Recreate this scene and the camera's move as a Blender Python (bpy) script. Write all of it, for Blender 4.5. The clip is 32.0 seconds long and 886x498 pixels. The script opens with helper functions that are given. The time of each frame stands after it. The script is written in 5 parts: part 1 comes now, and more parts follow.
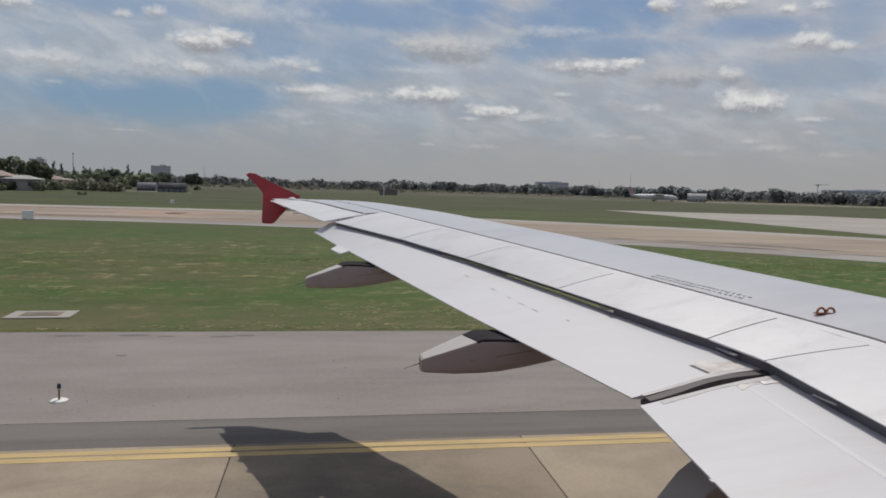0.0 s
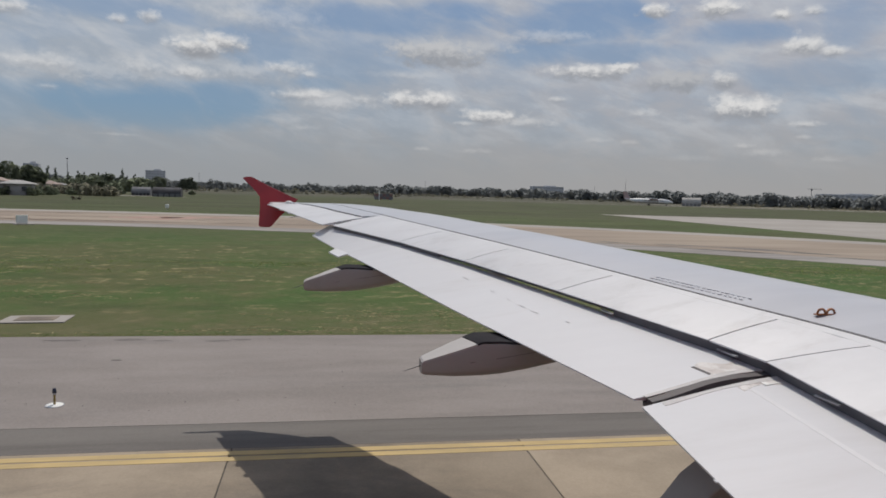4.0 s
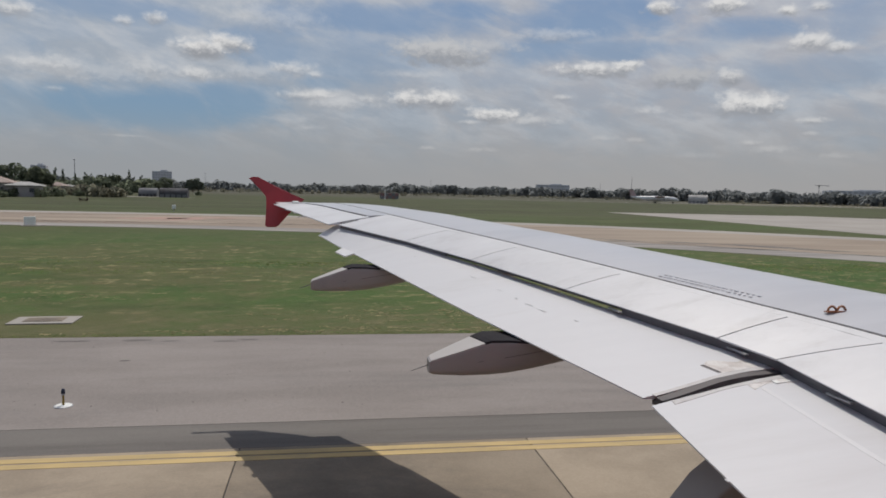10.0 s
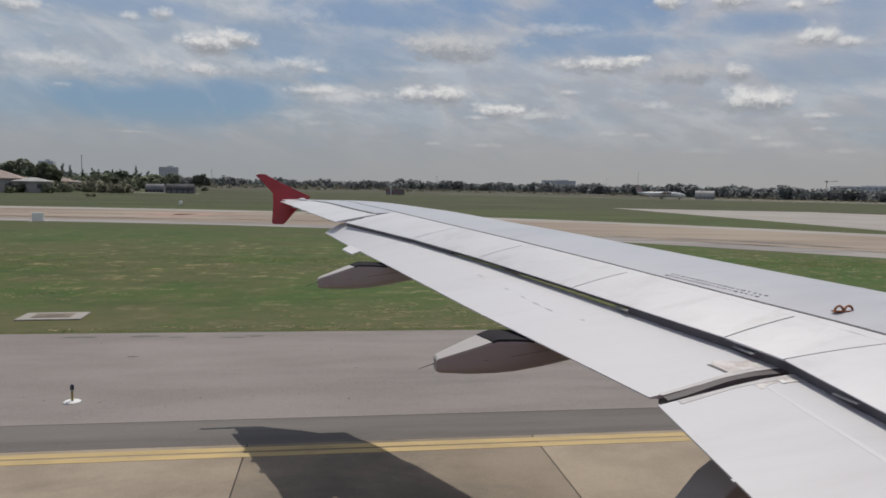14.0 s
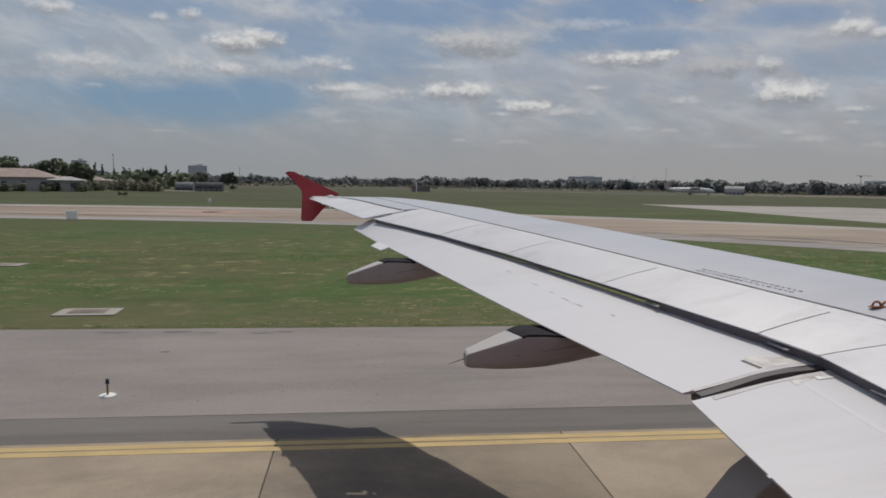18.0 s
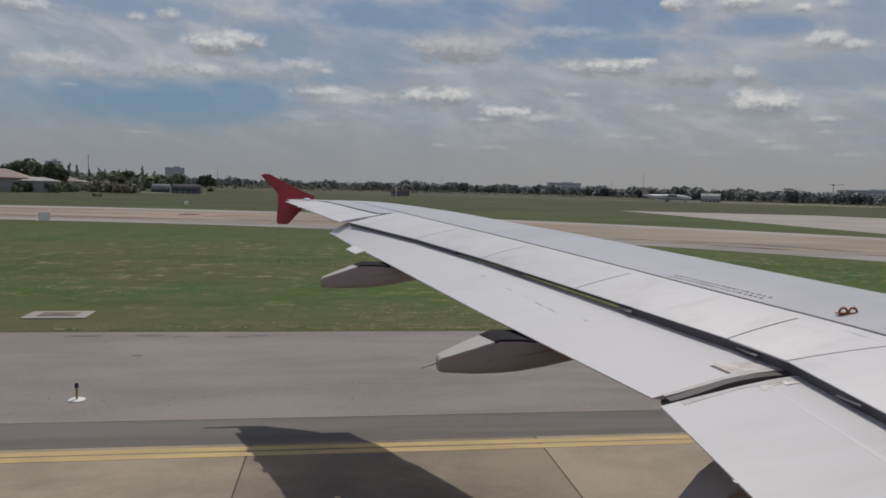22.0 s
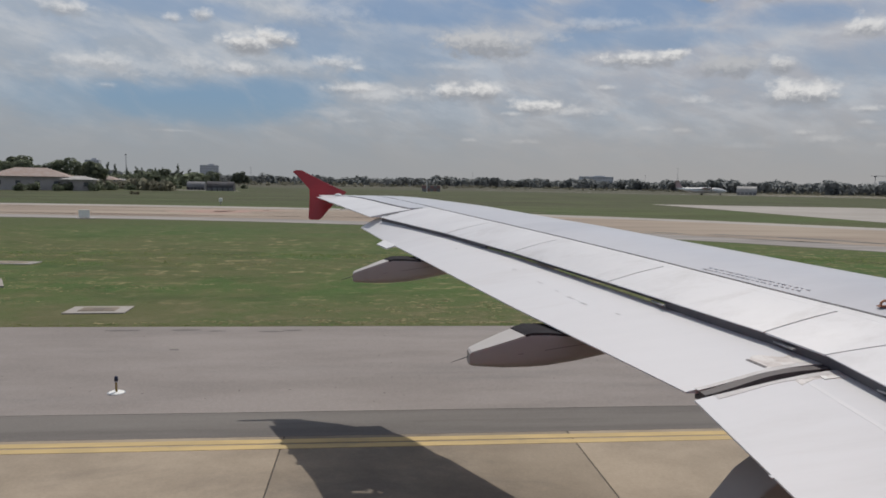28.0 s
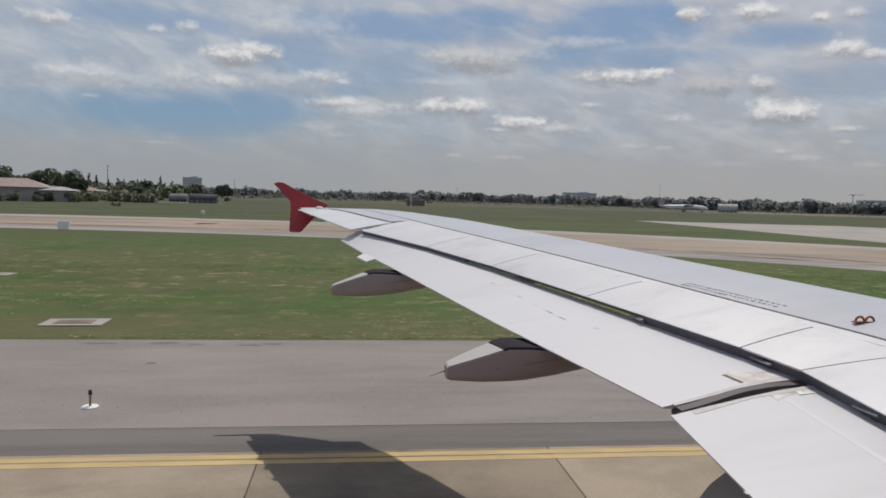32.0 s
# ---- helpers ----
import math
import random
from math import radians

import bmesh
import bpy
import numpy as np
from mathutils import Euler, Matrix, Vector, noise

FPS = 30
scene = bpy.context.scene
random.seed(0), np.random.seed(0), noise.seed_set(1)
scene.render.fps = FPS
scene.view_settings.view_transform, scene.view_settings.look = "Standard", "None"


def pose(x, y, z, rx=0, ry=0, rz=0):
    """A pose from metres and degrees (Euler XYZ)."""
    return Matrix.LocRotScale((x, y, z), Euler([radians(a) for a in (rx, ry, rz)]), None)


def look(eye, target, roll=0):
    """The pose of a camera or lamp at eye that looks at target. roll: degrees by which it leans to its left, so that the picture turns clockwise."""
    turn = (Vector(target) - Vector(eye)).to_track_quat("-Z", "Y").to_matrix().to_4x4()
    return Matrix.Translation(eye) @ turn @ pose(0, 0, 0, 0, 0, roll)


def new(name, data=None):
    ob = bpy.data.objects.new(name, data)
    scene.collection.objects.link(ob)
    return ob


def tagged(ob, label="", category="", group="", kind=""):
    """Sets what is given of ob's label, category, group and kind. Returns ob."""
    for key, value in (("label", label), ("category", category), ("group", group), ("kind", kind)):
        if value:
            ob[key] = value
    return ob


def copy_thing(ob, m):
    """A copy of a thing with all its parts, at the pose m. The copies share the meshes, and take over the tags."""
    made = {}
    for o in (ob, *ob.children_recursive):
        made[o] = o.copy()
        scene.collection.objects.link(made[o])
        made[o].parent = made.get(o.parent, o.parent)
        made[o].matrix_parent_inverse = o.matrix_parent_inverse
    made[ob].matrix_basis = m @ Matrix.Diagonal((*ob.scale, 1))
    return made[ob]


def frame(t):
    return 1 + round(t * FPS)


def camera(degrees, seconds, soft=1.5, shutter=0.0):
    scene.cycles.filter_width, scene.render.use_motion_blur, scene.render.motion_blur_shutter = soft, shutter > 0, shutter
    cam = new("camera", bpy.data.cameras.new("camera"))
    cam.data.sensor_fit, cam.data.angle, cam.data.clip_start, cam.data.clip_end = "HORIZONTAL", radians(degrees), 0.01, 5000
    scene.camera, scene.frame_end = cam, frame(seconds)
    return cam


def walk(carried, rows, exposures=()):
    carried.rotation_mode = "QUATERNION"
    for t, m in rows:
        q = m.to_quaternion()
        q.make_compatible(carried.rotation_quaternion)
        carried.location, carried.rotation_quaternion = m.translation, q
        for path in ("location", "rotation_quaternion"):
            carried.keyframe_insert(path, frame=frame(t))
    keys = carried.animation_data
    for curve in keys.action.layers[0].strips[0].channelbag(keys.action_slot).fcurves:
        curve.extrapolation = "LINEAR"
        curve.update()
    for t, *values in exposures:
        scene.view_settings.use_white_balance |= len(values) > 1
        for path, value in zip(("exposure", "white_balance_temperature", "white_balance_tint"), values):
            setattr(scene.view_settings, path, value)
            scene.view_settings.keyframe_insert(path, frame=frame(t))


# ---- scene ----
# ---------------------------------------------------------------- camera
PATH = [
    (0, 0.041, 2.033, 4.472, 84.89, -1.73, -9.37),
    (0.5, 0.032, 2.049, 4.464, 84.90, -1.80, -9.48),
    (1, -0.000, 2.046, 4.467, 84.98, -1.76, -9.53),
    (1.5, 0.015, 2.069, 4.455, 84.98, -1.74, -9.44),
    (2, 0.012, 2.054, 4.449, 85.08, -1.95, -9.64),
    (2.5, 0.012, 2.061, 4.446, 85.04, -2.15, -10.01),
    (3, 0.011, 2.049, 4.450, 85.25, -2.00, -10.03),
    (3.5, -0.001, 2.048, 4.449, 85.29, -1.83, -9.90),
    (5.5, 0.032, 2.054, 4.448, 85.11, -1.13, -9.25),
    (6, 0.055, 2.067, 4.440, 85.04, -0.74, -9.04),
    (6.5, 0.046, 2.048, 4.449, 85.02, -0.48, -8.85),
    (7, 0.044, 2.047, 4.462, 85.20, -0.33, -8.76),
    (7.5, 0.039, 2.044, 4.460, 85.16, -0.51, -8.45),
    (8, 0.020, 2.043, 4.456, 85.22, -0.60, -8.31),
    (8.5, 0.002, 2.048, 4.467, 85.10, -0.90, -8.49),
    (9, -0.006, 2.047, 4.449, 85.00, -0.90, -8.53),
    (9.5, 0.001, 2.053, 4.465, 85.19, -0.87, -8.90),
    (10, -0.006, 2.068, 4.447, 85.17, -1.31, -9.30),
    (10.5, 0.005, 2.072, 4.450, 85.14, -1.42, -9.31),
    (11, 0.006, 2.059, 4.454, 85.10, -1.42, -9.24),
    (11.5, 0.014, 2.054, 4.460, 84.94, -1.42, -9.10),
    (12, 0.004, 2.042, 4.466, 84.97, -1.31, -9.10),
    (12.5, 0.014, 2.062, 4.456, 84.94, -1.12, -8.80),
    (13, -0.010, 2.041, 4.472, 84.81, -0.99, -8.57),
    (13.5, -0.013, 2.063, 4.456, 84.73, -1.30, -8.52),
    (14, -0.019, 2.051, 4.477, 84.81, -1.31, -8.82),
    (14.5, -0.028, 2.047, 4.469, 84.72, -1.31, -8.69),
    (16.5, -0.004, 2.037, 4.484, 84.94, -0.81, -7.74),
    (17, -0.015, 2.035, 4.474, 84.75, -0.97, -7.27),
    (17.5, -0.041, 2.017, 4.481, 84.70, -0.85, -7.11),
    (18, -0.060, 2.031, 4.467, 84.51, -1.01, -6.73),
    (18.5, -0.075, 2.024, 4.469, 84.57, -1.19, -6.81),
    (19, -0.065, 2.014, 4.454, 84.65, -1.46, -7.04),
    (19.5, -0.027, 2.056, 4.448, 84.77, -1.54, -7.47),
    (20, -0.009, 2.055, 4.429, 84.95, -1.31, -7.98),
    (20.5, -0.005, 2.041, 4.450, 85.21, -1.64, -8.65),
    (21, 0.005, 2.048, 4.429, 85.12, -1.42, -8.61),
    (21.5, 0.014, 2.056, 4.445, 85.06, -1.69, -8.40),
    (22, -0.003, 2.048, 4.460, 84.93, -1.59, -8.39),
    (22.5, -0.019, 2.042, 4.450, 85.02, -1.70, -8.35),
    (23, -0.014, 2.042, 4.462, 84.78, -1.08, -6.23),
    (23.5, -0.012, 2.028, 4.473, 84.53, -0.70, -5.10),
    (24, -0.010, 2.026, 4.481, 84.44, -0.87, -5.60),
    (24.5, -0.035, 2.019, 4.479, 84.34, -0.79, -6.24),
    (25, -0.057, 2.000, 4.499, 84.40, -0.70, -6.53),
    (25.5, -0.066, 2.006, 4.497, 84.28, -0.93, -6.57),
    (27.5, -0.032, 2.042, 4.456, 84.30, -1.08, -5.68),
    (28, 0.004, 2.046, 4.446, 84.48, -1.07, -5.87),
    (28.5, 0.045, 2.050, 4.445, 84.84, -0.95, -6.40),
    (29, 0.079, 2.081, 4.431, 85.03, -1.12, -6.81),
    (29.5, 0.099, 2.090, 4.414, 85.09, -1.28, -7.05),
    (30, 0.132, 2.095, 4.407, 85.33, -1.16, -7.09),
    (30.5, 0.144, 2.103, 4.419, 85.34, -1.41, -7.15),
    (31, 0.140, 2.114, 4.396, 85.49, -1.48, -7.08),
    (31.5, 0.099, 2.086, 4.420, 85.71, -1.68, -7.08),
    (32, 0.059, 2.079, 4.430, 85.71, -1.64, -7.15),
]
cam = camera(65.0, 32.0, soft=1.75)
walk(cam, [(t, pose(x, y, z, rx, ry, rz)) for t, x, y, z, rx, ry, rz in PATH],
     exposures=[(0, -0.10), (14.5, -0.10), (17.0, -0.14), (19.0, -0.30), (20.5, -0.35), (25.5, -0.35), (27.5, -0.10), (32.0, -0.03)])

# ---------------------------------------------------------------- light
SUN_WAY = Vector((0.172, 0.457, 1.0)).normalized()      # towards the sun
sun = new("sun", bpy.data.lights.new("sun", "SUN"))
sun.data.energy, sun.data.angle, sun.data.color = 2.75, radians(0.53), (1.0, 0.945, 0.86)
sun.matrix_basis = look(SUN_WAY * 50, (0, 0, 0))
SKY_STRENGTH = 0.1


class Net:
    """Short hand for node trees."""

    def __init__(self, tree):
        self.tree = tree
        tree.nodes.clear()

    def add(self, kind, **props):
        n = self.tree.nodes.new(kind)
        for key, value in props.items():
            if key == "operation":
                n.operation = value
            elif key == "blend":
                n.blend_type = value
            elif key == "data_type":
                n.data_type = value
        return n

    def put(self, socket, value):
        if isinstance(value, bpy.types.NodeSocket):
            self.tree.links.new(value, socket)
        else:
            socket.default_value = value

    def math(self, op, a, b=0.0, c=0.0, clamp=False):
        n = self.tree.nodes.new("ShaderNodeMath")
        n.operation, n.use_clamp = op, clamp
        self.put(n.inputs[0], a), self.put(n.inputs[1], b), self.put(n.inputs[2], c)
        return n.outputs[0]

    def ramp(self, v, lo, hi, out0=0.0, out1=1.0):
        n = self.tree.nodes.new("ShaderNodeMapRange")
        n.interpolation_type = "SMOOTHSTEP"
        for k, x in zip(("Value", "From Min", "From Max", "To Min", "To Max"), (v, lo, hi, out0, out1)):
            self.put(n.inputs[k], x)
        return n.outputs[0]

    def mix(self, f, a, b, blend="MIX"):
        n = self.tree.nodes.new("ShaderNodeMix")
        n.data_type, n.blend_type = "RGBA", blend
        self.put(n.inputs[0], f), self.put(n.inputs[6], a), self.put(n.inputs[7], b)
        return n.outputs[2]

    def noise(self, vec, scale, detail=4.0, rough=0.55, distort=0.0):
        n = self.tree.nodes.new("ShaderNodeTexNoise")
        self.put(n.inputs["Vector"], vec)
        n.inputs["Scale"].default_value, n.inputs["Detail"].default_value = scale, detail
        n.inputs["Roughness"].default_value, n.inputs["Distortion"].default_value = rough, distort
        return n.outputs["Fac"]

    def scaled(self, vec, s, o=(0, 0, 0)):
        n = self.tree.nodes.new("ShaderNodeMapping")
        self.put(n.inputs["Vector"], vec)
        n.inputs["Scale"].default_value, n.inputs["Location"].default_value = s, o
        return n.outputs[0]

    def join(self, x, y, z=0.0):
        n = self.tree.nodes.new("ShaderNodeCombineXYZ")
        self.put(n.inputs[0], x), self.put(n.inputs[1], y), self.put(n.inputs[2], z)
        return n.outputs[0]


def rgb(r, g, b):
    return (r, g, b, 1.0)


def build_sky():
    """Clear sky above, broken cloud in layers, small fair-weather cumulus and a grey haze at the horizon."""
    world = bpy.data.worlds.new("sky")
    scene.world = world
    world.use_nodes = True
    n = Net(world.node_tree)
    out, bg = n.add("ShaderNodeOutputWorld"), n.add("ShaderNodeBackground")
    n.tree.links.new(bg.outputs[0], out.inputs[0])
    sky = n.add("ShaderNodeTexSky")
    sky.sky_type, sky.sun_disc = "NISHITA", False
    sky.sun_elevation, sky.sun_rotation = radians(64.3), radians(20.6)
    sky.altitude, sky.air_density, sky.dust_density, sky.ozone_density = 10, 1.0, 1.2, 1.0
    coord = n.add("ShaderNodeTexCoord")
    sep = n.add("ShaderNodeSeparateXYZ")
    n.tree.links.new(coord.outputs["Generated"], sep.inputs[0])
    dx, dy, dz = sep.outputs
    # bearing from the +y axis and height above the horizon, both in degrees
    az = n.math("MULTIPLY", n.math("ARCTAN2", dx, dy), 57.2958)
    el = n.math("MULTIPLY", n.math("ARCSINE", dz), 57.2958)
    flat = n.join(n.math("MULTIPLY", az, 0.1), n.math("MULTIPLY", el, 0.24))
    slant = n.join(n.math("MULTIPLY", az, 0.1), n.math("ADD", n.math("MULTIPLY", el, 0.22), n.math("MULTIPLY", az, 0.045)))
    # thin broken layer
    big = n.noise(n.scaled(flat, (0.55, 0.62, 1), (3.1, 1.7, 0)), 1.0, 6.0, 0.55, 0.5)
    fine = n.noise(n.scaled(slant, (2.1, 2.0, 1), (0.3, 4.7, 0)), 1.0, 9.0, 0.6, 0.35)
    lay = n.math("ADD", n.math("MULTIPLY", big, 0.62), n.math("MULTIPLY", fine, 0.38))
    lowness = n.ramp(el, 16.0, 1.5, 0.0, 1.0)
    veil = n.ramp(n.math("ADD", lay, n.math("MULTIPLY", lowness, 0.17)), 0.40, 0.62)
    # blue openings in the layer: bearing, height, half width, half height, clearness
    ragged = n.math("ADD", n.math("MULTIPLY", n.math("SUBTRACT", fine, 0.5), 2.4), n.math("MULTIPLY", n.math("SUBTRACT", big, 0.5), 1.4))
    opened = 0.0
    for a, e, w, h, k in CLEARINGS:
        u, v = n.math("DIVIDE", n.math("SUBTRACT", az, a), w), n.math("DIVIDE", n.math("SUBTRACT", el, e), h)
        d = n.math("ADD", n.math("ADD", n.math("MULTIPLY", u, u), n.math("MULTIPLY", v, v)), ragged)
        opened = n.math("MAXIMUM", opened, n.ramp(d, 1.9, 0.0, 0.0, k))
    thin = n.ramp(fine, 0.36, 0.62, 0.74, 1.0)
    low_veil = n.math("MULTIPLY", n.math("SUBTRACT", 1.0, opened), thin)
    ahead = n.math("MULTIPLY", n.ramp(el, 19.0, 15.5), n.ramp(n.math("ABSOLUTE", n.math("SUBTRACT", az, 8.5)), 42.0, 34.0))
    veil = n.math("ADD", n.math("MULTIPLY", ahead, low_veil), n.math("MULTIPLY", n.math("SUBTRACT", 1.0, ahead), veil))
    clear = n.mix(1.0, sky.outputs[0], SKY_TINT, "MULTIPLY")
    deep = n.mix(n.ramp(el, 2.0, 16.0), CLEAR_LOW, CLEAR_HIGH)
    clear = n.mix(n.ramp(el, 40.0, 15.0), clear, deep)
    grey = n.mix(n.ramp(el, 0.0, 14.0), n.mix(n.ramp(az, -16.0, 26.0), rgb(3.55, 3.72, 3.95), VEIL_LOW), n.mix(n.ramp(az, -12.0, 30.0), VEIL_HIGH, VEIL_WARM))
    shade = n.noise(n.scaled(slant, (1.9, 2.2, 1), (7.7, 2.2, 0)), 1.0, 8.0, 0.62, 0.3)
    grey = n.mix(n.math("MULTIPLY", n.ramp(shade, 0.40, 0.66, 0.0, 0.72), n.ramp(el, 0.5, 8.0, 0.25, 1.0)), grey, VEIL_BRIGHT)
    col = n.mix(n.math("MULTIPLY", veil, 0.9), clear, grey)
    haze = n.mix(n.ramp(az, -16.0, 26.0), HAZE_COOL, HAZE)
    # haze at the horizon
    col = n.mix(n.ramp(el, 6.5, 0.3, 0.0, 0.93), col, haze)
    # cumulus: bearing, height, half width, height of the top, depth of the base, density
    puff = n.noise(n.join(n.math("MULTIPLY", az, 0.62), n.math("MULTIPLY", el, 0.95)), 1.0, 8.0, 0.56, 0.25)
    curl = n.noise(n.join(n.math("MULTIPLY", az, 1.7), n.math("MULTIPLY", el, 2.4), 3.3), 1.0, 5.0, 0.55, 0.4)
    ruffle = n.math("ADD", n.math("MULTIPLY", n.math("SUBTRACT", puff, 0.5), 1.9), n.math("MULTIPLY", n.math("SUBTRACT", curl, 0.5), 1.0))
    body, relief = None, None
    for a, e, w, up, down, dens, *tone in CUMULUS:
        u = n.math("DIVIDE", n.math("SUBTRACT", az, a), 1.08 * w)
        dv = n.math("SUBTRACT", el, e)
        v = n.math("MAXIMUM", n.math("DIVIDE", dv, up), n.math("DIVIDE", dv, -down))
        r = n.math("SQRT", n.math("ADD", n.math("MULTIPLY", u, u), n.math("MULTIPLY", v, v)))
        m = n.math("MULTIPLY", n.ramp(n.math("SUBTRACT", r, n.math("MULTIPLY", ruffle, 0.7) if dens > 0.98 else ruffle), 1.38, 0.40 if dens > 0.8 else 0.1), dens)
        h = n.math("ADD", n.math("DIVIDE", dv, 0.8 * (up + down)), n.math("MULTIPLY", n.math("SUBTRACT", curl, 0.5), 1.1))
        lit = n.ramp(h, -0.40 - 0.35 * (1 - dens), 0.36 - 0.2 * (1 - dens), 0.0, tone[0] if tone else 1.0)
        if body is None:
            body, relief = m, n.math("MULTIPLY", lit, m)
        else:
            relief = n.math("MAXIMUM", relief, n.math("MULTIPLY", lit, m))
            body = n.math("MAXIMUM", body, m)
    cloud = n.mix(n.math("DIVIDE", relief, n.math("MAXIMUM", body, 0.02), clamp=True), CLOUD_BASE, CLOUD_TOP)
    cloud = n.mix(n.ramp(el, 7.0, 1.0, 0.0, 0.6), cloud, haze)
    col = n.mix(body, col, cloud)
    # ground colour below the horizon
    col = n.mix(n.ramp(el, 0.0, -0.6), col, haze)
    n.tree.links.new(col, bg.inputs[0])
    bg.inputs[1].default_value = SKY_STRENGTH


SKY_TINT = rgb(0.92, 0.86, 0.80)
CLEAR_LOW, CLEAR_HIGH = rgb(2.25, 3.4, 4.55), rgb(2.05, 3.15, 5.0)
VEIL_LOW, VEIL_HIGH, VEIL_BRIGHT = rgb(3.9, 3.92, 4.05), rgb(4.15, 4.6, 5.2), rgb(5.75, 5.9, 6.15)
VEIL_WARM = rgb(4.65, 4.7, 5.1)
HAZE, HAZE_COOL = rgb(3.74, 3.70, 3.70), rgb(3.28, 3.42, 3.58)
CLOUD_BASE, CLOUD_TOP = rgb(3.2, 3.35, 3.65), rgb(7.5, 7.45, 7.4)
CUMULUS = [
    (-22.0, 11.66, 1.7, 0.51, 0.59, 0.7), (-15.1, 11.65, 0.6, 0.35, 0.27, 0.7), (-13.0, 12.13, 0.9, 0.51, 0.51, 0.75), (-9.7, 10.25, 2.0, 0.75, 0.85, 1.0), (-7.8, 10.7, 1.7, 0.8, 0.8, 1.0), (-9.9, 8.40, 1.9, 0.58, 0.58, 0.65),
    (-13.7, 8.50, 1.8, 0.73, 0.81, 0.45), (-19.8, 8.14, 3.0, 0.70, 0.70, 0.55), (-17.3, 7.97, 4.8, 1.03, 0.95, 0.3), (-19.5, 6.53, 0.6, 0.24, 0.24, 0.35), (-3.1, 9.25, 2.0, 0.51, 0.77, 0.65),
    (-1.1, 8.87, 0.7, 0.35, 0.35, 0.55), (-5.7, 8.78, 2.6, 0.85, 0.85, 0.35), (-1.5, 7.24, 2.3, 0.57, 0.52, 0.75), (3.0, 7.08, 1.0, 0.44, 0.44, 0.55), (0.9, 6.71, 2.8, 0.71, 0.57, 0.4),
    (6.6, 7.2, 1.6, 0.66, 0.7, 0.95), (8.9, 7.3, 1.7, 0.72, 0.85, 1.0), (13.5, 6.09, 2.3, 0.58, 0.67, 0.95), (16.3, 5.70, 2.3, 0.45, 0.49, 0.5), (11.4, 5.53, 0.9, 0.27, 0.22, 0.5), (9.1, 11.01, 3.6, 1.03, 1.12, 0.9, 0.55),
    (12.5, 11.38, 2.8, 0.68, 0.77, 0.55, 0.6), (6.6, 9.15, 2.7, 0.35, 0.35, 0.25), (18.9, 7.55, 0.8, 0.26, 0.22, 0.55), (8.1, 3.36, 0.7, 0.23, 0.18, 0.5), (12.1, 3.33, 1.1, 0.27, 0.27, 0.45),
    (-1.5, 4.72, 1.2, 0.31, 0.27, 0.25), (21.1, 9.71, 2.8, 0.51, 0.77, 0.9), (23.5, 9.95, 1.1, 0.42, 0.59, 0.95), (27.9, 8.88, 2.7, 0.83, 0.70, 0.85, 0.4), (31.2, 8.95, 0.9, 0.65, 0.73, 0.85, 0.85),
    (32.0, 6.75, 1.6, 1.1, 0.85, 1.0), (33.5, 6.75, 1.5, 0.85, 0.80, 1.0), (25.2, 6.51, 1.0, 0.43, 0.43, 0.45), (36.9, 5.58, 0.9, 0.28, 0.28, 0.7), (36.8, 4.67, 0.5, 0.20, 0.16, 0.35), (32.8, 4.02, 0.7, 0.21, 0.21, 0.45),
    (34.5, 3.50, 1.2, 0.33, 0.33, 0.4), (38.5, 3.05, 1.0, 0.28, 0.28, 0.3), (29.1, 3.04, 1.7, 0.30, 0.26, 0.2), (21.9, 4.37, 1.0, 0.26, 0.22, 0.3), (24.5, 4.23, 0.7, 0.22, 0.22, 0.3),
    (26.1, 14.05, 1.15, 0.6, 0.5, 0.95), (30.7, 13.95, 1.6, 0.7, 0.6, 0.95), (34.9, 13.28, 0.6, 0.45, 0.35, 0.9), (36.8, 13.4, 0.6, 0.42, 0.34, 0.7), (36.4, 11.00, 1.3, 0.84, 0.72, 0.85),
    (38.4, 10.60, 0.9, 0.45, 0.45, 0.8), (17.8, 12.35, 3.3, 0.54, 0.63, 0.35), (-4.8, 12.92, 3.9, 1.06, 1.06, 0.3), (-15.0, 3.48, 1.3, 0.13, 0.13, 0.3),
]
CLEARINGS = [
    (-15.3, 12.39, 6.5, 0.77, 0.55), (-12.8, 5.68, 8.6, 1.76, 1.00), (-7.4, 6.25, 4.7, 1.46, 0.90), (-22.3, 5.15, 3.7, 1.47, 0.60), (-21.5, 9.11, 2.0, 0.83, 0.25),
    (-4.8, 10.85, 3.2, 1.76, 0.60), (1.8, 10.32, 5.2, 2.36, 0.45), (0.0, 8.26, 1.9, 0.61, 0.60), (4.1, 13.28, 8.6, 1.09, 0.75), (10.6, 14.24, 3.2, 0.91, 0.90),
    (16.3, 11.11, 3.4, 1.02, 0.75), (21.5, 13.53, 6.0, 1.71, 0.85), (22.9, 11.22, 4.1, 0.83, 0.65), (31.8, 12.17, 4.6, 0.94, 0.70), (28.9, 11.20, 2.4, 0.73, 0.40),
    (37.8, 8.84, 4.5, 1.38, 0.35), (39.4, 12.42, 1.8, 1.64, 0.50), (40.0, 3.89, 1.5, 0.54, 0.30), (-1.7, 10.38, 2.6, 1.28, 0.50),
]
build_sky()

# ---------------------------------------------------------------- materials


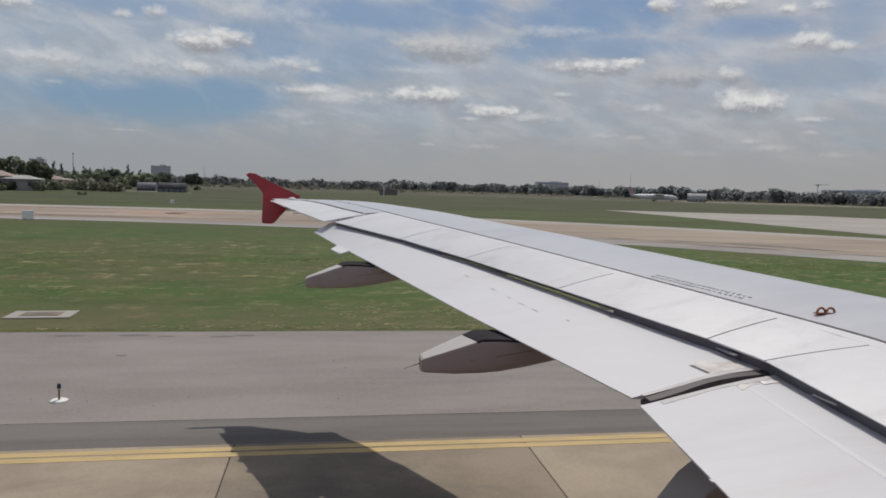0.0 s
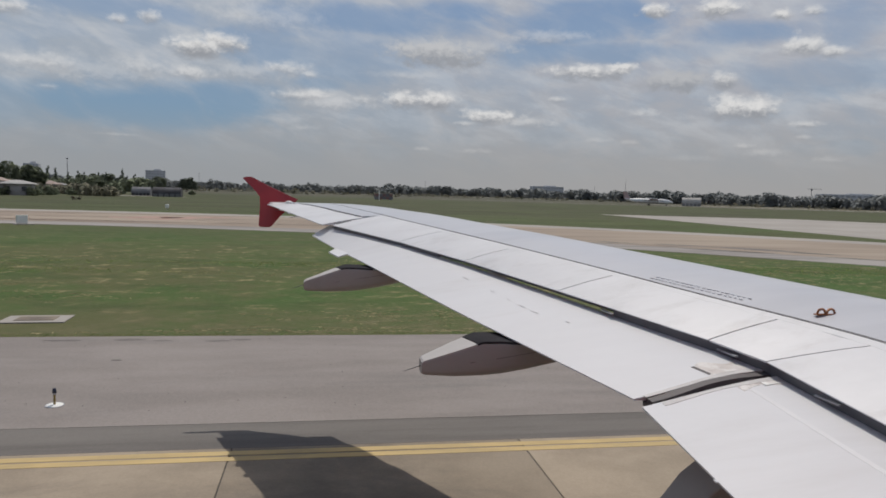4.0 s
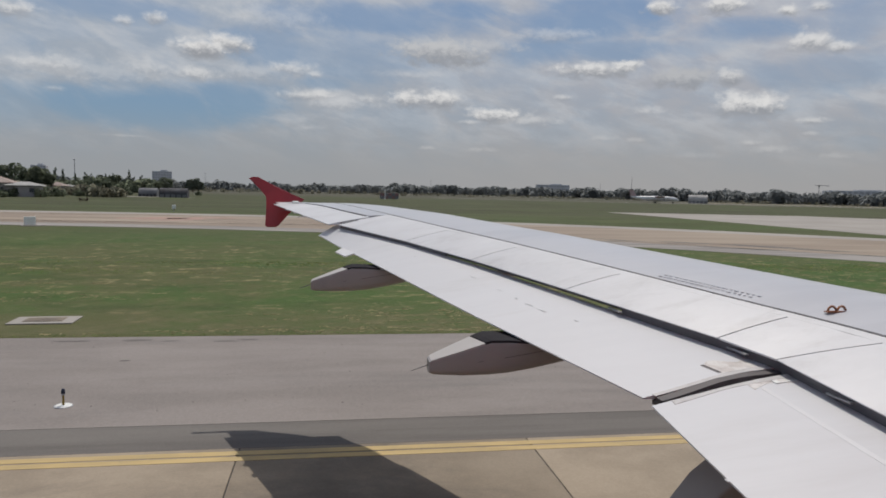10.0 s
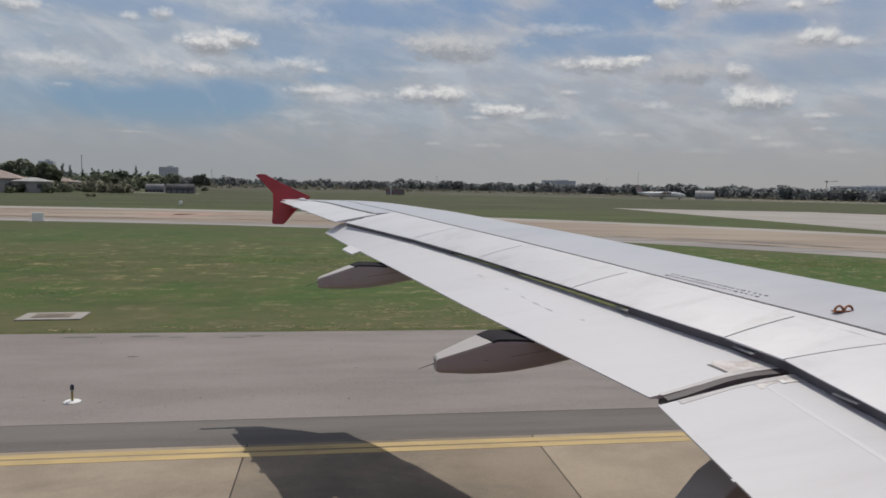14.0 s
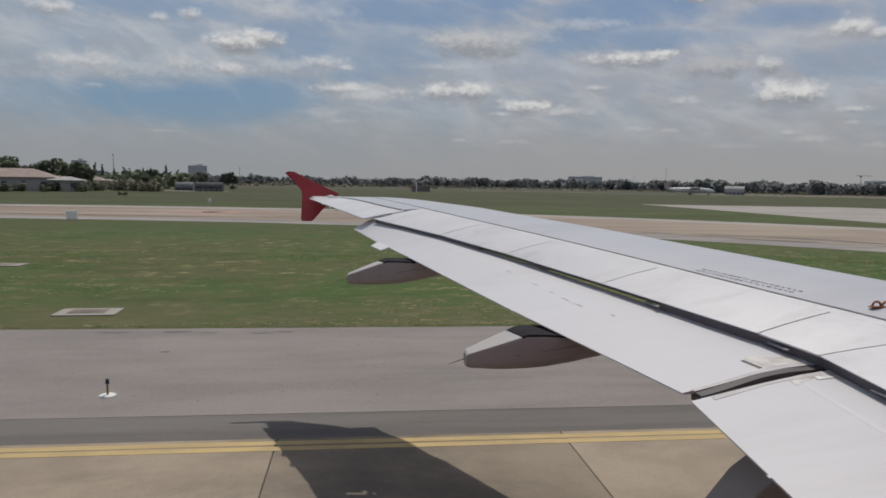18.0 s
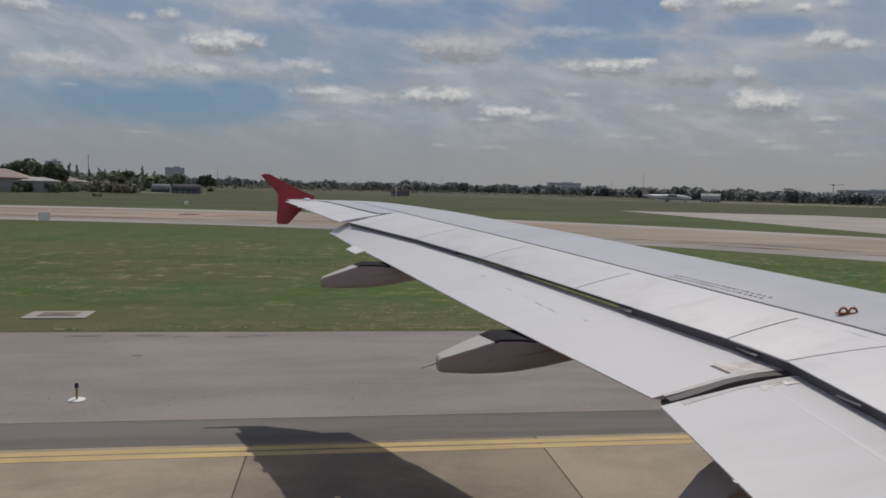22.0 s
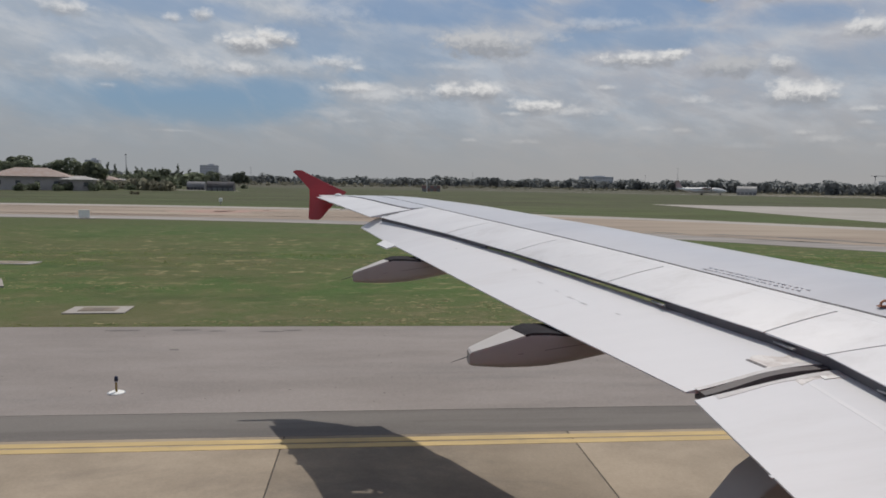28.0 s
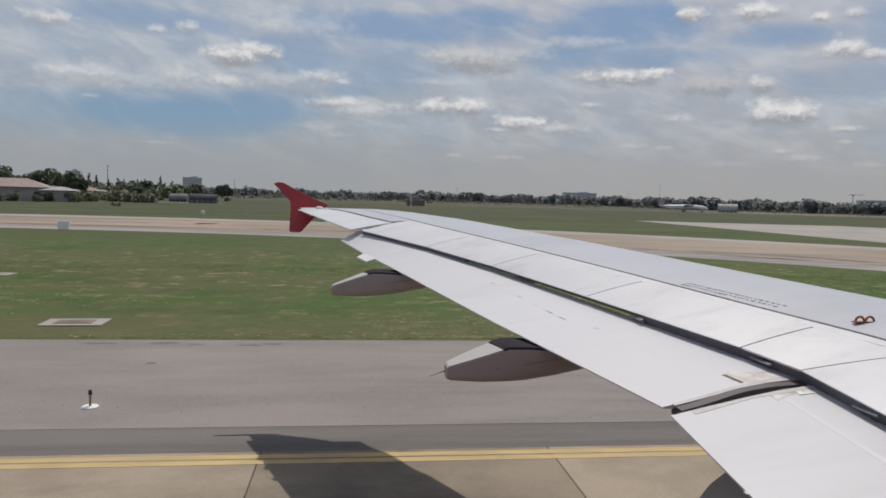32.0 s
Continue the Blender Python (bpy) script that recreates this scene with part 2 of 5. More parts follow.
def material(name, base, other=None, rough=0.6, rough2=None, metal=0.0, scale=1.0, stretch=(1, 1, 1), bump=0.0, bump_scale=40.0,
             spread=(0.35, 0.65), stain=None, stain_amount=0.4, stain_scale=0.3, stain_stretch=(1, 1, 1), random=0.0, island=0.0, coat=0.0, spec=0.5, grain=0.0, grain_scale=9.0):
    """Painted, mineral or metal surface: two tones of grain, larger stains, fine relief."""
    m = bpy.data.materials.new(name)
    m.use_nodes = True
    n = Net(m.node_tree)
    out, sh = n.add("ShaderNodeOutputMaterial"), n.add("ShaderNodeBsdfPrincipled")
    n.tree.links.new(sh.outputs[0], out.inputs[0])
    where = n.add("ShaderNodeNewGeometry").outputs["Position"]
    f = n.noise(n.scaled(where, stretch), scale, 6.0, 0.6)
    col = n.mix(n.ramp(f, *spread), rgb(*base), rgb(*(other or [c * 0.82 for c in base])))
    if stain:
        s = n.noise(n.scaled(where, stain_stretch, (5.2, 1.3, 0.4)), stain_scale, 7.0, 0.65, 0.4)
        col = n.mix(n.ramp(s, 0.48, 0.7, 0.0, stain_amount), col, rgb(*stain))
    if grain:
        g = n.ramp(n.noise(where, grain_scale, 4.0, 0.75), 0.3, 0.7, 1 - grain, 1 + grain)
        col = n.mix(1.0, col, n.join(g, g, g), "MULTIPLY")
    if random:
        r = n.add("ShaderNodeObjectInfo").outputs["Random"]
        col = n.mix(1.0, col, n.join(*[n.ramp(r, 0.0, 1.0, 1 - random, 1 + random)] * 3), "MULTIPLY")
    if island:
        r = n.add("ShaderNodeNewGeometry").outputs["Random Per Island"]
        col = n.mix(1.0, col, n.join(*[n.ramp(r, 0.0, 1.0, 1 - island, 1 + island)] * 3), "MULTIPLY")
    n.put(sh.inputs["Base Color"], col)
    n.put(sh.inputs["Roughness"], n.ramp(f, 0.3, 0.7, rough, rough2 if rough2 is not None else min(1.0, rough + 0.1)))
    sh.inputs["Metallic"].default_value = metal
    sh.inputs["Coat Weight"].default_value = coat
    sh.inputs["Specular IOR Level"].default_value = spec
    if bump:
        b = n.add("ShaderNodeBump")
        b.inputs["Strength"].default_value, b.inputs["Distance"].default_value = 0.6, bump
        n.put(b.inputs["Height"], n.noise(where, bump_scale, 5.0, 0.6))
        n.tree.links.new(b.outputs[0], sh.inputs["Normal"])
    return m


def leaf_material(name, base, other, scale):
    """Leaves: matt, and letting part of the light through."""
    m = material(name, base, other, 0.85, scale=scale, island=0.12, spec=0.15)
    tree = m.node_tree
    sh = next(x for x in tree.nodes if x.type == "BSDF_PRINCIPLED")
    out = next(x for x in tree.nodes if x.type == "OUTPUT_MATERIAL")
    thin, mixed = tree.nodes.new("ShaderNodeBsdfTranslucent"), tree.nodes.new("ShaderNodeMixShader")
    passed = tree.nodes.new("ShaderNodeMix")
    passed.data_type, passed.blend_type = "RGBA", "MULTIPLY"
    passed.inputs[0].default_value, passed.inputs[7].default_value = 1.0, rgb(1.6, 1.6, 1.6)
    tree.links.new(sh.inputs["Base Color"].links[0].from_socket, passed.inputs[6])
    tree.links.new(passed.outputs[2], thin.inputs[0])
    mixed.inputs[0].default_value = 0.68
    tree.links.new(sh.outputs[0], mixed.inputs[1])
    tree.links.new(thin.outputs[0], mixed.inputs[2])
    tree.links.new(mixed.outputs[0], out.inputs[0])
    return m


def grass_material():
    """Mown airfield grass: patches of green, straw left in rows by the mower, bare spots."""
    m = bpy.data.materials.new("mown_grass")
    m.use_nodes = True
    n = Net(m.node_tree)
    out, sh = n.add("ShaderNodeOutputMaterial"), n.add("ShaderNodeBsdfPrincipled")
    n.tree.links.new(sh.outputs[0], out.inputs[0])
    where = n.add("ShaderNodeNewGeometry").outputs["Position"]
    a = n.noise(where, 0.035, 5.0, 0.6)
    b = n.noise(n.scaled(where, (0.42, 0.6, 1)), 1.0, 8.0, 0.72)
    c = n.noise(where, 2.6, 6.0, 0.75)
    col = n.mix(n.ramp(a, 0.42, 0.60), rgb(*GRASS_A), rgb(*GRASS_B))
    col = n.mix(n.ramp(b, 0.44, 0.64), col, rgb(*GRASS_C))
    col = n.mix(n.ramp(c, 0.3, 0.75, 0.0, 0.75), col, rgb(*GRASS_D))
    far = n.noise(n.scaled(where, (0.05, 0.055, 1), (4, 2, 0)), 1.0, 8.0, 0.7, 0.3)
    col = n.mix(n.ramp(far, 0.45, 0.60, 0.0, 0.62), col, rgb(0.117, 0.105, 0.052))
    sep = n.add("ShaderNodeSeparateXYZ")
    n.tree.links.new(where, sep.inputs[0])
    # longer, darker tufts in drifts
    drift = n.noise(n.scaled(where, (0.16, 0.34, 1), (1, 6, 0)), 1.0, 9.0, 0.76, 0.4)
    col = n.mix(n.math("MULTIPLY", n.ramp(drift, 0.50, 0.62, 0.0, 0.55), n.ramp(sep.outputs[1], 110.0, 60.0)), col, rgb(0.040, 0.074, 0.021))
    # greyer green further out, the greying of distance mixed into the colour
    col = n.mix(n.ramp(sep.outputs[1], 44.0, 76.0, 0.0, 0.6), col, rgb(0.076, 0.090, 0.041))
    # straw rows along the taxiway near its edge, across it further out
    rows = n.noise(n.scaled(where, (0.75, 1.05, 1), (2, 9, 0)), 1.0, 10.0, 0.74, 0.25)
    near = n.ramp(sep.outputs[1], 82.0, 46.0)
    dry = n.math("MULTIPLY", n.ramp(rows, 0.53, 0.66), near)
    patch = n.ramp(n.noise(n.scaled(where, (0.06, 0.13, 1), (7, 3, 0)), 1.0, 4.0, 0.6), 0.42, 0.62)
    dry = n.math("MULTIPLY", dry, n.math("ADD", 0.30, n.math("MULTIPLY", patch, 0.7)))
    col = n.mix(dry, col, rgb(*STRAW))
    edge = n.math("MULTIPLY", n.ramp(sep.outputs[1], 31.0, 24.0), n.ramp(rows, 0.40, 0.60, 0.25, 0.85))
    col = n.mix(edge, col, rgb(0.128, 0.122, 0.062))
    # rougher, drier grass beyond the far taxiway, dulled in colour for haze
    beyond = n.math("MULTIPLY", n.ramp(sep.outputs[1], 100.0, 150.0), n.ramp(far, 0.32, 0.6, 0.35, 0.85))
    col = n.mix(beyond, col, rgb(0.074, 0.075, 0.044))
    band = n.noise(n.scaled(where, (0.03, 0.11, 1), (3, 8, 0)), 1.0, 9.0, 0.74, 0.3)
    tone = n.ramp(band, 0.36, 0.64, 0.76, 1.22)
    uneven = n.mix(1.0, col, n.join(tone, tone, tone), "MULTIPLY")
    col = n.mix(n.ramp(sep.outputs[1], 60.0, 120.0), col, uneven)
    # haze towards the boundary, blended into the grass colour
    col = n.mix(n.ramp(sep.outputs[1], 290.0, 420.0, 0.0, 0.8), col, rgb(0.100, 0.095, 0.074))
    n.put(sh.inputs["Base Color"], col)
    sh.inputs["Roughness"].default_value = 0.9
    sh.inputs["Specular IOR Level"].default_value = 0.15
    bm = n.add("ShaderNodeBump")
    bm.inputs["Strength"].default_value, bm.inputs["Distance"].default_value = 0.55, 0.10
    n.put(bm.inputs["Height"], n.noise(where, 4.5, 7.0, 0.8))
    n.tree.links.new(bm.outputs[0], sh.inputs["Normal"])
    return m


GRASS_A, GRASS_B, GRASS_C, GRASS_D, STRAW = (0.066, 0.120, 0.031), (0.098, 0.120, 0.044), (0.124, 0.127, 0.054), (0.056, 0.094, 0.028), (0.33, 0.275, 0.15)
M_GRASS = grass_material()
M_BLADE = leaf_material("grass_blades", (0.115, 0.175, 0.055), (0.17, 0.19, 0.075), 0.25)
M_CONCRETE = material("taxiway_concrete", (0.325, 0.267, 0.202), (0.252, 0.207, 0.157), 0.85, scale=0.5, stretch=(0.8, 1.0, 1), bump=0.004, bump_scale=30,
                      stain=(0.15, 0.125, 0.102), stain_amount=0.85, stain_scale=0.26, stain_stretch=(0.8, 1.0, 1), random=0.15, grain=0.07, grain_scale=24.0)
M_JOINT = material("joint_filler", (0.06, 0.055, 0.05), rough=0.9, scale=3)
M_ASPHALT = material("shoulder_asphalt", (0.262, 0.232, 0.217), (0.222, 0.197, 0.184), 0.9, scale=0.5, stretch=(0.35, 1.1, 1), bump=0.006, bump_scale=60,
                     stain=(0.16, 0.15, 0.146), stain_amount=0.5, stain_scale=0.3, stain_stretch=(0.25, 1.6, 1), grain=0.11, grain_scale=24.0)
M_ASPHALT_DARK = material("edge_asphalt", (0.160, 0.146, 0.134), (0.120, 0.109, 0.101), 0.88, scale=0.6, stretch=(0.15, 2.2, 1), bump=0.006, bump_scale=60,
                          stain=(0.22, 0.21, 0.19), stain_amount=0.35, stain_scale=0.4, stain_stretch=(0.2, 1.4, 1), grain=0.07, grain_scale=24.0)
M_BROWN = material("sandy_concrete", (0.335, 0.275, 0.215), (0.27, 0.215, 0.17), 0.9, scale=0.12, stretch=(0.25, 1.6, 1), bump=0.003,
                   stain=(0.17, 0.125, 0.10), stain_amount=0.75, stain_scale=0.07, stain_stretch=(0.35, 2.6, 1))
M_SHOULDER = material("stained_shoulder", (0.315, 0.29, 0.27), (0.25, 0.228, 0.215), 0.9, scale=0.1, stretch=(0.35, 1.6, 1), bump=0.003,
                      stain=(0.12, 0.105, 0.10), stain_amount=0.7, stain_scale=0.09, stain_stretch=(0.5, 2.4, 1))
M_PALE = material("pale_concrete", (0.36, 0.33, 0.30), (0.31, 0.285, 0.26), 0.9, scale=0.08, bump=0.003, stain=(0.29, 0.27, 0.255), stain_amount=0.5, stain_scale=0.03)
M_YELLOW = material("yellow_paint", (0.54, 0.395, 0.175), (0.45, 0.335, 0.16), 0.75, scale=2.0, stretch=(0.4, 2, 1), stain=(0.33, 0.27, 0.16), stain_amount=0.5, stain_scale=0.9)
M_WHITEPAINT = material("white_road_paint", (0.70, 0.69, 0.66), (0.58, 0.56, 0.53), 0.75, scale=1.5, stain=(0.4, 0.37, 0.33), stain_amount=0.4, stain_scale=0.5)
M_BLACKPAINT = material("black_road_paint", (0.045, 0.043, 0.042), rough=0.8, scale=2.0)
M_REDPAINT = material("red_road_paint", (0.375, 0.215, 0.178), (0.36, 0.25, 0.205), 0.8, scale=0.5, stain=(0.33, 0.26, 0.21), stain_amount=0.5, stain_scale=0.4)
M_WING = material("wing_grey_paint", (0.545, 0.545, 0.575), (0.505, 0.51, 0.545), 0.30, 0.38, scale=0.5, stretch=(0.6, 2.0, 1), stain=(0.43, 0.435, 0.47), stain_amount=0.5,
                  stain_scale=0.7, stain_stretch=(0.3, 2.0, 1), coat=0.15)
M_PANEL = material("control_surface_paint", (0.650, 0.650, 0.668), (0.612, 0.611, 0.632), 0.38, 0.46, scale=0.8, stretch=(0.5, 1.5, 1), stain=(0.46, 0.45, 0.455),
                   stain_amount=0.55, stain_scale=1.5, stain_stretch=(0.6, 1.6, 1), random=0.02, grain=0.02, grain_scale=3.0)
M_FLAP = material("flap_paint", (0.632, 0.630, 0.650), (0.596, 0.594, 0.616), 0.40, 0.5, scale=0.7, stretch=(0.5, 1.8, 1), stain=(0.49, 0.475, 0.475), stain_amount=0.4,
                  stain_scale=0.9, stain_stretch=(0.3, 1.4, 1))
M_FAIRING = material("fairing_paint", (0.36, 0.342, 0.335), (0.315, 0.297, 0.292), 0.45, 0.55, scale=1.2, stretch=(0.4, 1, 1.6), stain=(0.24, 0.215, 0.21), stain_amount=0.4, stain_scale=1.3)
M_SEAM = material("dark_seam", (0.11, 0.11, 0.12), rough=0.6, scale=4)
M_SEAL = material("rubber_seal", (0.060, 0.057, 0.064), (0.085, 0.080, 0.083), 0.55, scale=3)
M_SEAL2 = material("grey_boot", (0.034, 0.032, 0.036), (0.044, 0.042, 0.046), 0.9, scale=3, spec=0.05)
# paler copy of M_FAIRING: sunlight on the fairing's top put into the colour
M_SUNLIT_TOP = material("sunlit_top_colour", (0.50, 0.475, 0.46), (0.45, 0.425, 0.41), 0.45, 0.55, scale=1.5, stain=(0.36, 0.33, 0.32), stain_amount=0.4, stain_scale=2.0)
# dark grey for the sheets and spar inside the flap gap
M_COVE = material("cove_dark_grey", (0.105, 0.105, 0.122), (0.14, 0.14, 0.15), 0.5, scale=2.5)
M_BARE = material("worn_metal", (0.56, 0.515, 0.49), (0.66, 0.635, 0.62), 0.35, 0.5, metal=0.05, scale=9, spread=(0.42, 0.56), stain=(0.27, 0.235, 0.22), stain_amount=0.75, stain_scale=8)
M_BOOTLIGHT = material("pale_boot", (0.55, 0.53, 0.53), (0.46, 0.44, 0.44), 0.5, scale=5)
M_CREASE_LIGHT = material("crease_highlight", (0.68, 0.675, 0.69), (0.64, 0.635, 0.65), 0.4, scale=1.0)
M_BROWNMETAL = material("stained_metal", (0.062, 0.054, 0.058), (0.105, 0.092, 0.094), 0.5, 0.7, metal=0.1, scale=5)
M_RED = material("red_tip_paint", (0.40, 0.028, 0.035), (0.34, 0.026, 0.034), 0.35, 0.42, scale=2.0, stain=(0.27, 0.03, 0.035), stain_amount=0.4, stain_scale=1.2, coat=0.2)
M_GOLD = material("anodised_hook", (0.36, 0.17, 0.085), (0.27, 0.12, 0.06), 0.38, metal=0.5, scale=10)
M_MARK = material("stencil_paint", (0.47, 0.48, 0.52), rough=0.5, scale=8)
M_SCUFF = material("scuff", (0.50, 0.49, 0.50), (0.58, 0.57, 0.58), 0.6, scale=8)
M_BODY = material("fuselage_paint", (0.72, 0.72, 0.72), (0.66, 0.66, 0.67), 0.3, scale=0.6, coat=0.2)
M_TYRE = material("tyre_rubber", (0.03, 0.03, 0.03), rough=0.85, scale=8)
M_STEEL = material("grey_steel", (0.38, 0.38, 0.39), (0.30, 0.30, 0.31), 0.45, metal=0.5, scale=6)
M_BLACKGLASS = material("dark_glass", (0.02, 0.022, 0.026), rough=0.08, rough2=0.1, scale=2)
M_BARK = material("bark", (0.11, 0.085, 0.06), (0.07, 0.055, 0.04), 0.95, scale=3)
# tree leaf colours are lifted to hold distance haze, greyest in the far wood
M_LEAF = leaf_material("tree_leaves", (0.150, 0.168, 0.118), (0.125, 0.142, 0.102), 0.15)
M_LEAF2 = leaf_material("dark_leaves", (0.140, 0.156, 0.126), (0.116, 0.132, 0.108), 0.12)
M_WOODS = leaf_material("hazy_far_wood_leaves", (0.185, 0.195, 0.195), (0.168, 0.178, 0.180), 0.02)
M_SCRUB = leaf_material("dry_scrub_leaves", (0.175, 0.165, 0.130), (0.150, 0.148, 0.112), 0.05)
M_WALL = material("white_render", (0.40, 0.375, 0.37), (0.34, 0.32, 0.315), 0.9, scale=0.5, stain=(0.42, 0.40, 0.37), stain_amount=0.4, stain_scale=0.4)
M_TILE = material("faded_roof", (0.30, 0.225, 0.195), (0.35, 0.29, 0.265), 0.85, scale=0.6, stretch=(1, 1, 2))
M_ROOFGREY = material("pale_roof", (0.38, 0.37, 0.36), (0.32, 0.31, 0.30), 0.7, scale=0.5)
M_SHEDGREY = material("grey_sheeting", (0.19, 0.19, 0.20), (0.15, 0.15, 0.16), 0.7, scale=0.4)
M_SHEDDARK = material("dark_sheeting", (0.075, 0.075, 0.085), (0.055, 0.05, 0.055), 0.8, scale=0.5)
# office walls and windows carry distance haze in their base colours
M_TOWER = material("hazy_office_wall", (0.52, 0.53, 0.56), (0.47, 0.48, 0.51), 0.8, scale=0.1)
M_FARWINDOW = material("hazy_far_window", (0.36, 0.375, 0.41), rough=0.4, scale=1)
M_WINDOW = material("window_glass", (0.05, 0.06, 0.075), rough=0.2, scale=1)
M_WHITE = material("white_enamel", (0.82, 0.82, 0.80), (0.74, 0.74, 0.72), 0.5, scale=2)
M_LAMPYELLOW = material("yellow_lamp_post", (0.30, 0.21, 0.05), (0.22, 0.16, 0.05), 0.6, scale=12)
M_LAMPBLUE = material("blue_lamp_glass", (0.012, 0.018, 0.05), rough=0.25, scale=10)
M_SIGNYELLOW = material("yellow_sign_face", (0.45, 0.33, 0.10), rough=0.5, scale=3)
M_SIGNRED = material("red_sign_face", (0.32, 0.05, 0.04), rough=0.5, scale=3)
M_PINK = material("pink_livery_paint", (0.52, 0.40, 0.41), (0.47, 0.34, 0.35), 0.4, scale=0.5)
M_FADEDRED = material("faded_red_sheeting", (0.24, 0.135, 0.125), (0.19, 0.12, 0.115), 0.8, scale=0.6)
M_TRACK = material("tyre_track", (0.20, 0.15, 0.12), (0.27, 0.215, 0.17), 0.9, scale=0.3, stretch=(0.3, 2, 1))
M_SOIL = material("brown_soil", (0.19, 0.15, 0.105), (0.13, 0.12, 0.07), 0.95, scale=0.2, stretch=(0.3, 1.5, 1), bump=0.02, bump_scale=3)

# ---------------------------------------------------------------- mesh helpers


def thing(name, label, category, at=(0, 0, 0), group="", kind="", turn=0.0):
    ob = new(name)
    ob.matrix_basis = pose(*at, 0, 0, turn)
    ob.empty_display_size = 0.3
    return tagged(ob, label, category, group, kind)


def mesh_from(name, verts, faces, mat, smooth=False):
    me = bpy.data.meshes.new(name)
    me.from_pydata([tuple(v) for v in verts], [], faces)
    me.materials.append(mat)
    if smooth:
        me.shade_smooth()
    me.update()
    return me


def part(name, bm, mat, parent=None, label="", smooth=False, at=None):
    """Links a bmesh, or a mesh, as one object under its thing or part."""
    if isinstance(bm, bpy.types.Mesh):
        me = bm
    else:
        me = bpy.data.meshes.new(name)
        bmesh.ops.recalc_face_normals(bm, faces=bm.faces)
        bm.to_mesh(me)
        bm.free()
        me.materials.append(mat)
        if smooth:
            me.shade_smooth()
    ob = new(name, me)
    ob.parent = parent
    if at is not None:
        ob.matrix_basis = at
    if label:
        ob["label"] = label
    return ob


def box(size, at=(0, 0, 0), bevel=0.0, bm=None, turn=0.0):
    """A bevelled block; at is the middle of its foot."""
    bm = bm or bmesh.new()
    m = Matrix.Translation(at) @ Matrix.Rotation(radians(turn), 4, "Z") @ Matrix.Translation((0, 0, size[2] / 2)) @ Matrix.Diagonal((*size, 1))
    made = bmesh.ops.create_cube(bm, size=1, matrix=m)
    if bevel:
        edges = list({e for v in made["verts"] for e in v.link_edges})
        bmesh.ops.bevel(bm, geom=edges, offset=bevel, segments=2, affect="EDGES", profile=0.5)
    return bm


def rod(a, b, r1, r2=None, seg=10, bm=None):
    bm = bm or bmesh.new()
    a, b = Vector(a), Vector(b)
    m = Matrix.Translation((a + b) / 2) @ (b - a).to_track_quat("Z", "Y").to_matrix().to_4x4()
    bmesh.ops.create_cone(bm, cap_ends=True, segments=seg, radius1=r1, radius2=r1 if r2 is None else r2, depth=(b - a).length, matrix=m)
    return bm


def prism(outline, z0, z1, bm=None):
    """An upright slab over a plan outline."""
    bm = bm or bmesh.new()
    lo = [bm.verts.new((x, y, z0)) for x, y in outline]
    hi = [bm.verts.new((x, y, z1)) for x, y in outline]
    bm.faces.new(hi), bm.faces.new(lo[::-1])
    for i in range(len(lo)):
        j = (i + 1) % len(lo)
        bm.faces.new((lo[i], lo[j], hi[j], hi[i]))
    return bm


def sheet(top, bottom, nu, nv):
    """A closed shell between two surfaces, both functions of u and v from 0 to 1."""
    bm = bmesh.new()
    t = [[bm.verts.new(top(i / nu, j / nv)) for j in range(nv + 1)] for i in range(nu + 1)]
    b = [[bm.verts.new(bottom(i / nu, j / nv)) for j in range(nv + 1)] for i in range(nu + 1)]
    for i in range(nu):
        for j in range(nv):
            bm.faces.new((t[i][j], t[i + 1][j], t[i + 1][j + 1], t[i][j + 1]))
            bm.faces.new((b[i][j], b[i][j + 1], b[i + 1][j + 1], b[i + 1][j]))
    for i in range(nu):
        bm.faces.new((t[i][0], b[i][0], b[i + 1][0], t[i + 1][0]))
        bm.faces.new((t[i][nv], t[i + 1][nv], b[i + 1][nv], b[i][nv]))
    for j in range(nv):
        bm.faces.new((t[0][j], t[0][j + 1], b[0][j + 1], b[0][j]))
        bm.faces.new((t[nu][j], b[nu][j], b[nu][j + 1], t[nu][j + 1]))
    return bm


def soften(ob, angle=35):
    """Smooth shading but for the sharp edges."""
    me = ob.data
    me.shade_smooth()
    bm = bmesh.new()
    bm.from_mesh(me)
    for e in bm.edges:
        e.smooth = len(e.link_faces) == 2 and e.calc_face_angle(0) < radians(angle)
    bm.to_mesh(me)
    bm.free()
    return ob


def bearing(a, d):
    """A place on the field by its bearing from the cabin window and its distance."""
    return d * math.sin(radians(a)), 2.05 + d * math.cos(radians(a))


# ---------------------------------------------------------------- ground
FIELD = 4200.0
bm = bmesh.new()
steps = [-FIELD, -1200, -400, -150, -60, -20, 20, 60, 150, 400, 1200, FIELD]
grid = [[bm.verts.new((x, y, 0)) for y in steps] for x in steps]
for i in range(len(steps) - 1):
    for j in range(len(steps) - 1):
        bm.faces.new((grid[i][j], grid[i + 1][j], grid[i + 1][j + 1], grid[i][j + 1]))
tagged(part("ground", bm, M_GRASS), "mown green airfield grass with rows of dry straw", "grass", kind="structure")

EDGE, BAND, VERGE = 13.90, 15.20, 23.05      # taxiway concrete, dark edge strip, grey shoulder
taxiway = thing("taxiway", "tan concrete taxiway with sealed slab joints", "taxiway", kind="structure")
part("joint_bed", prism([(-150, -EDGE), (86, -EDGE), (86, EDGE), (-150, EDGE)], -0.2, 0.012), M_JOINT, taxiway, "dark joint filler")
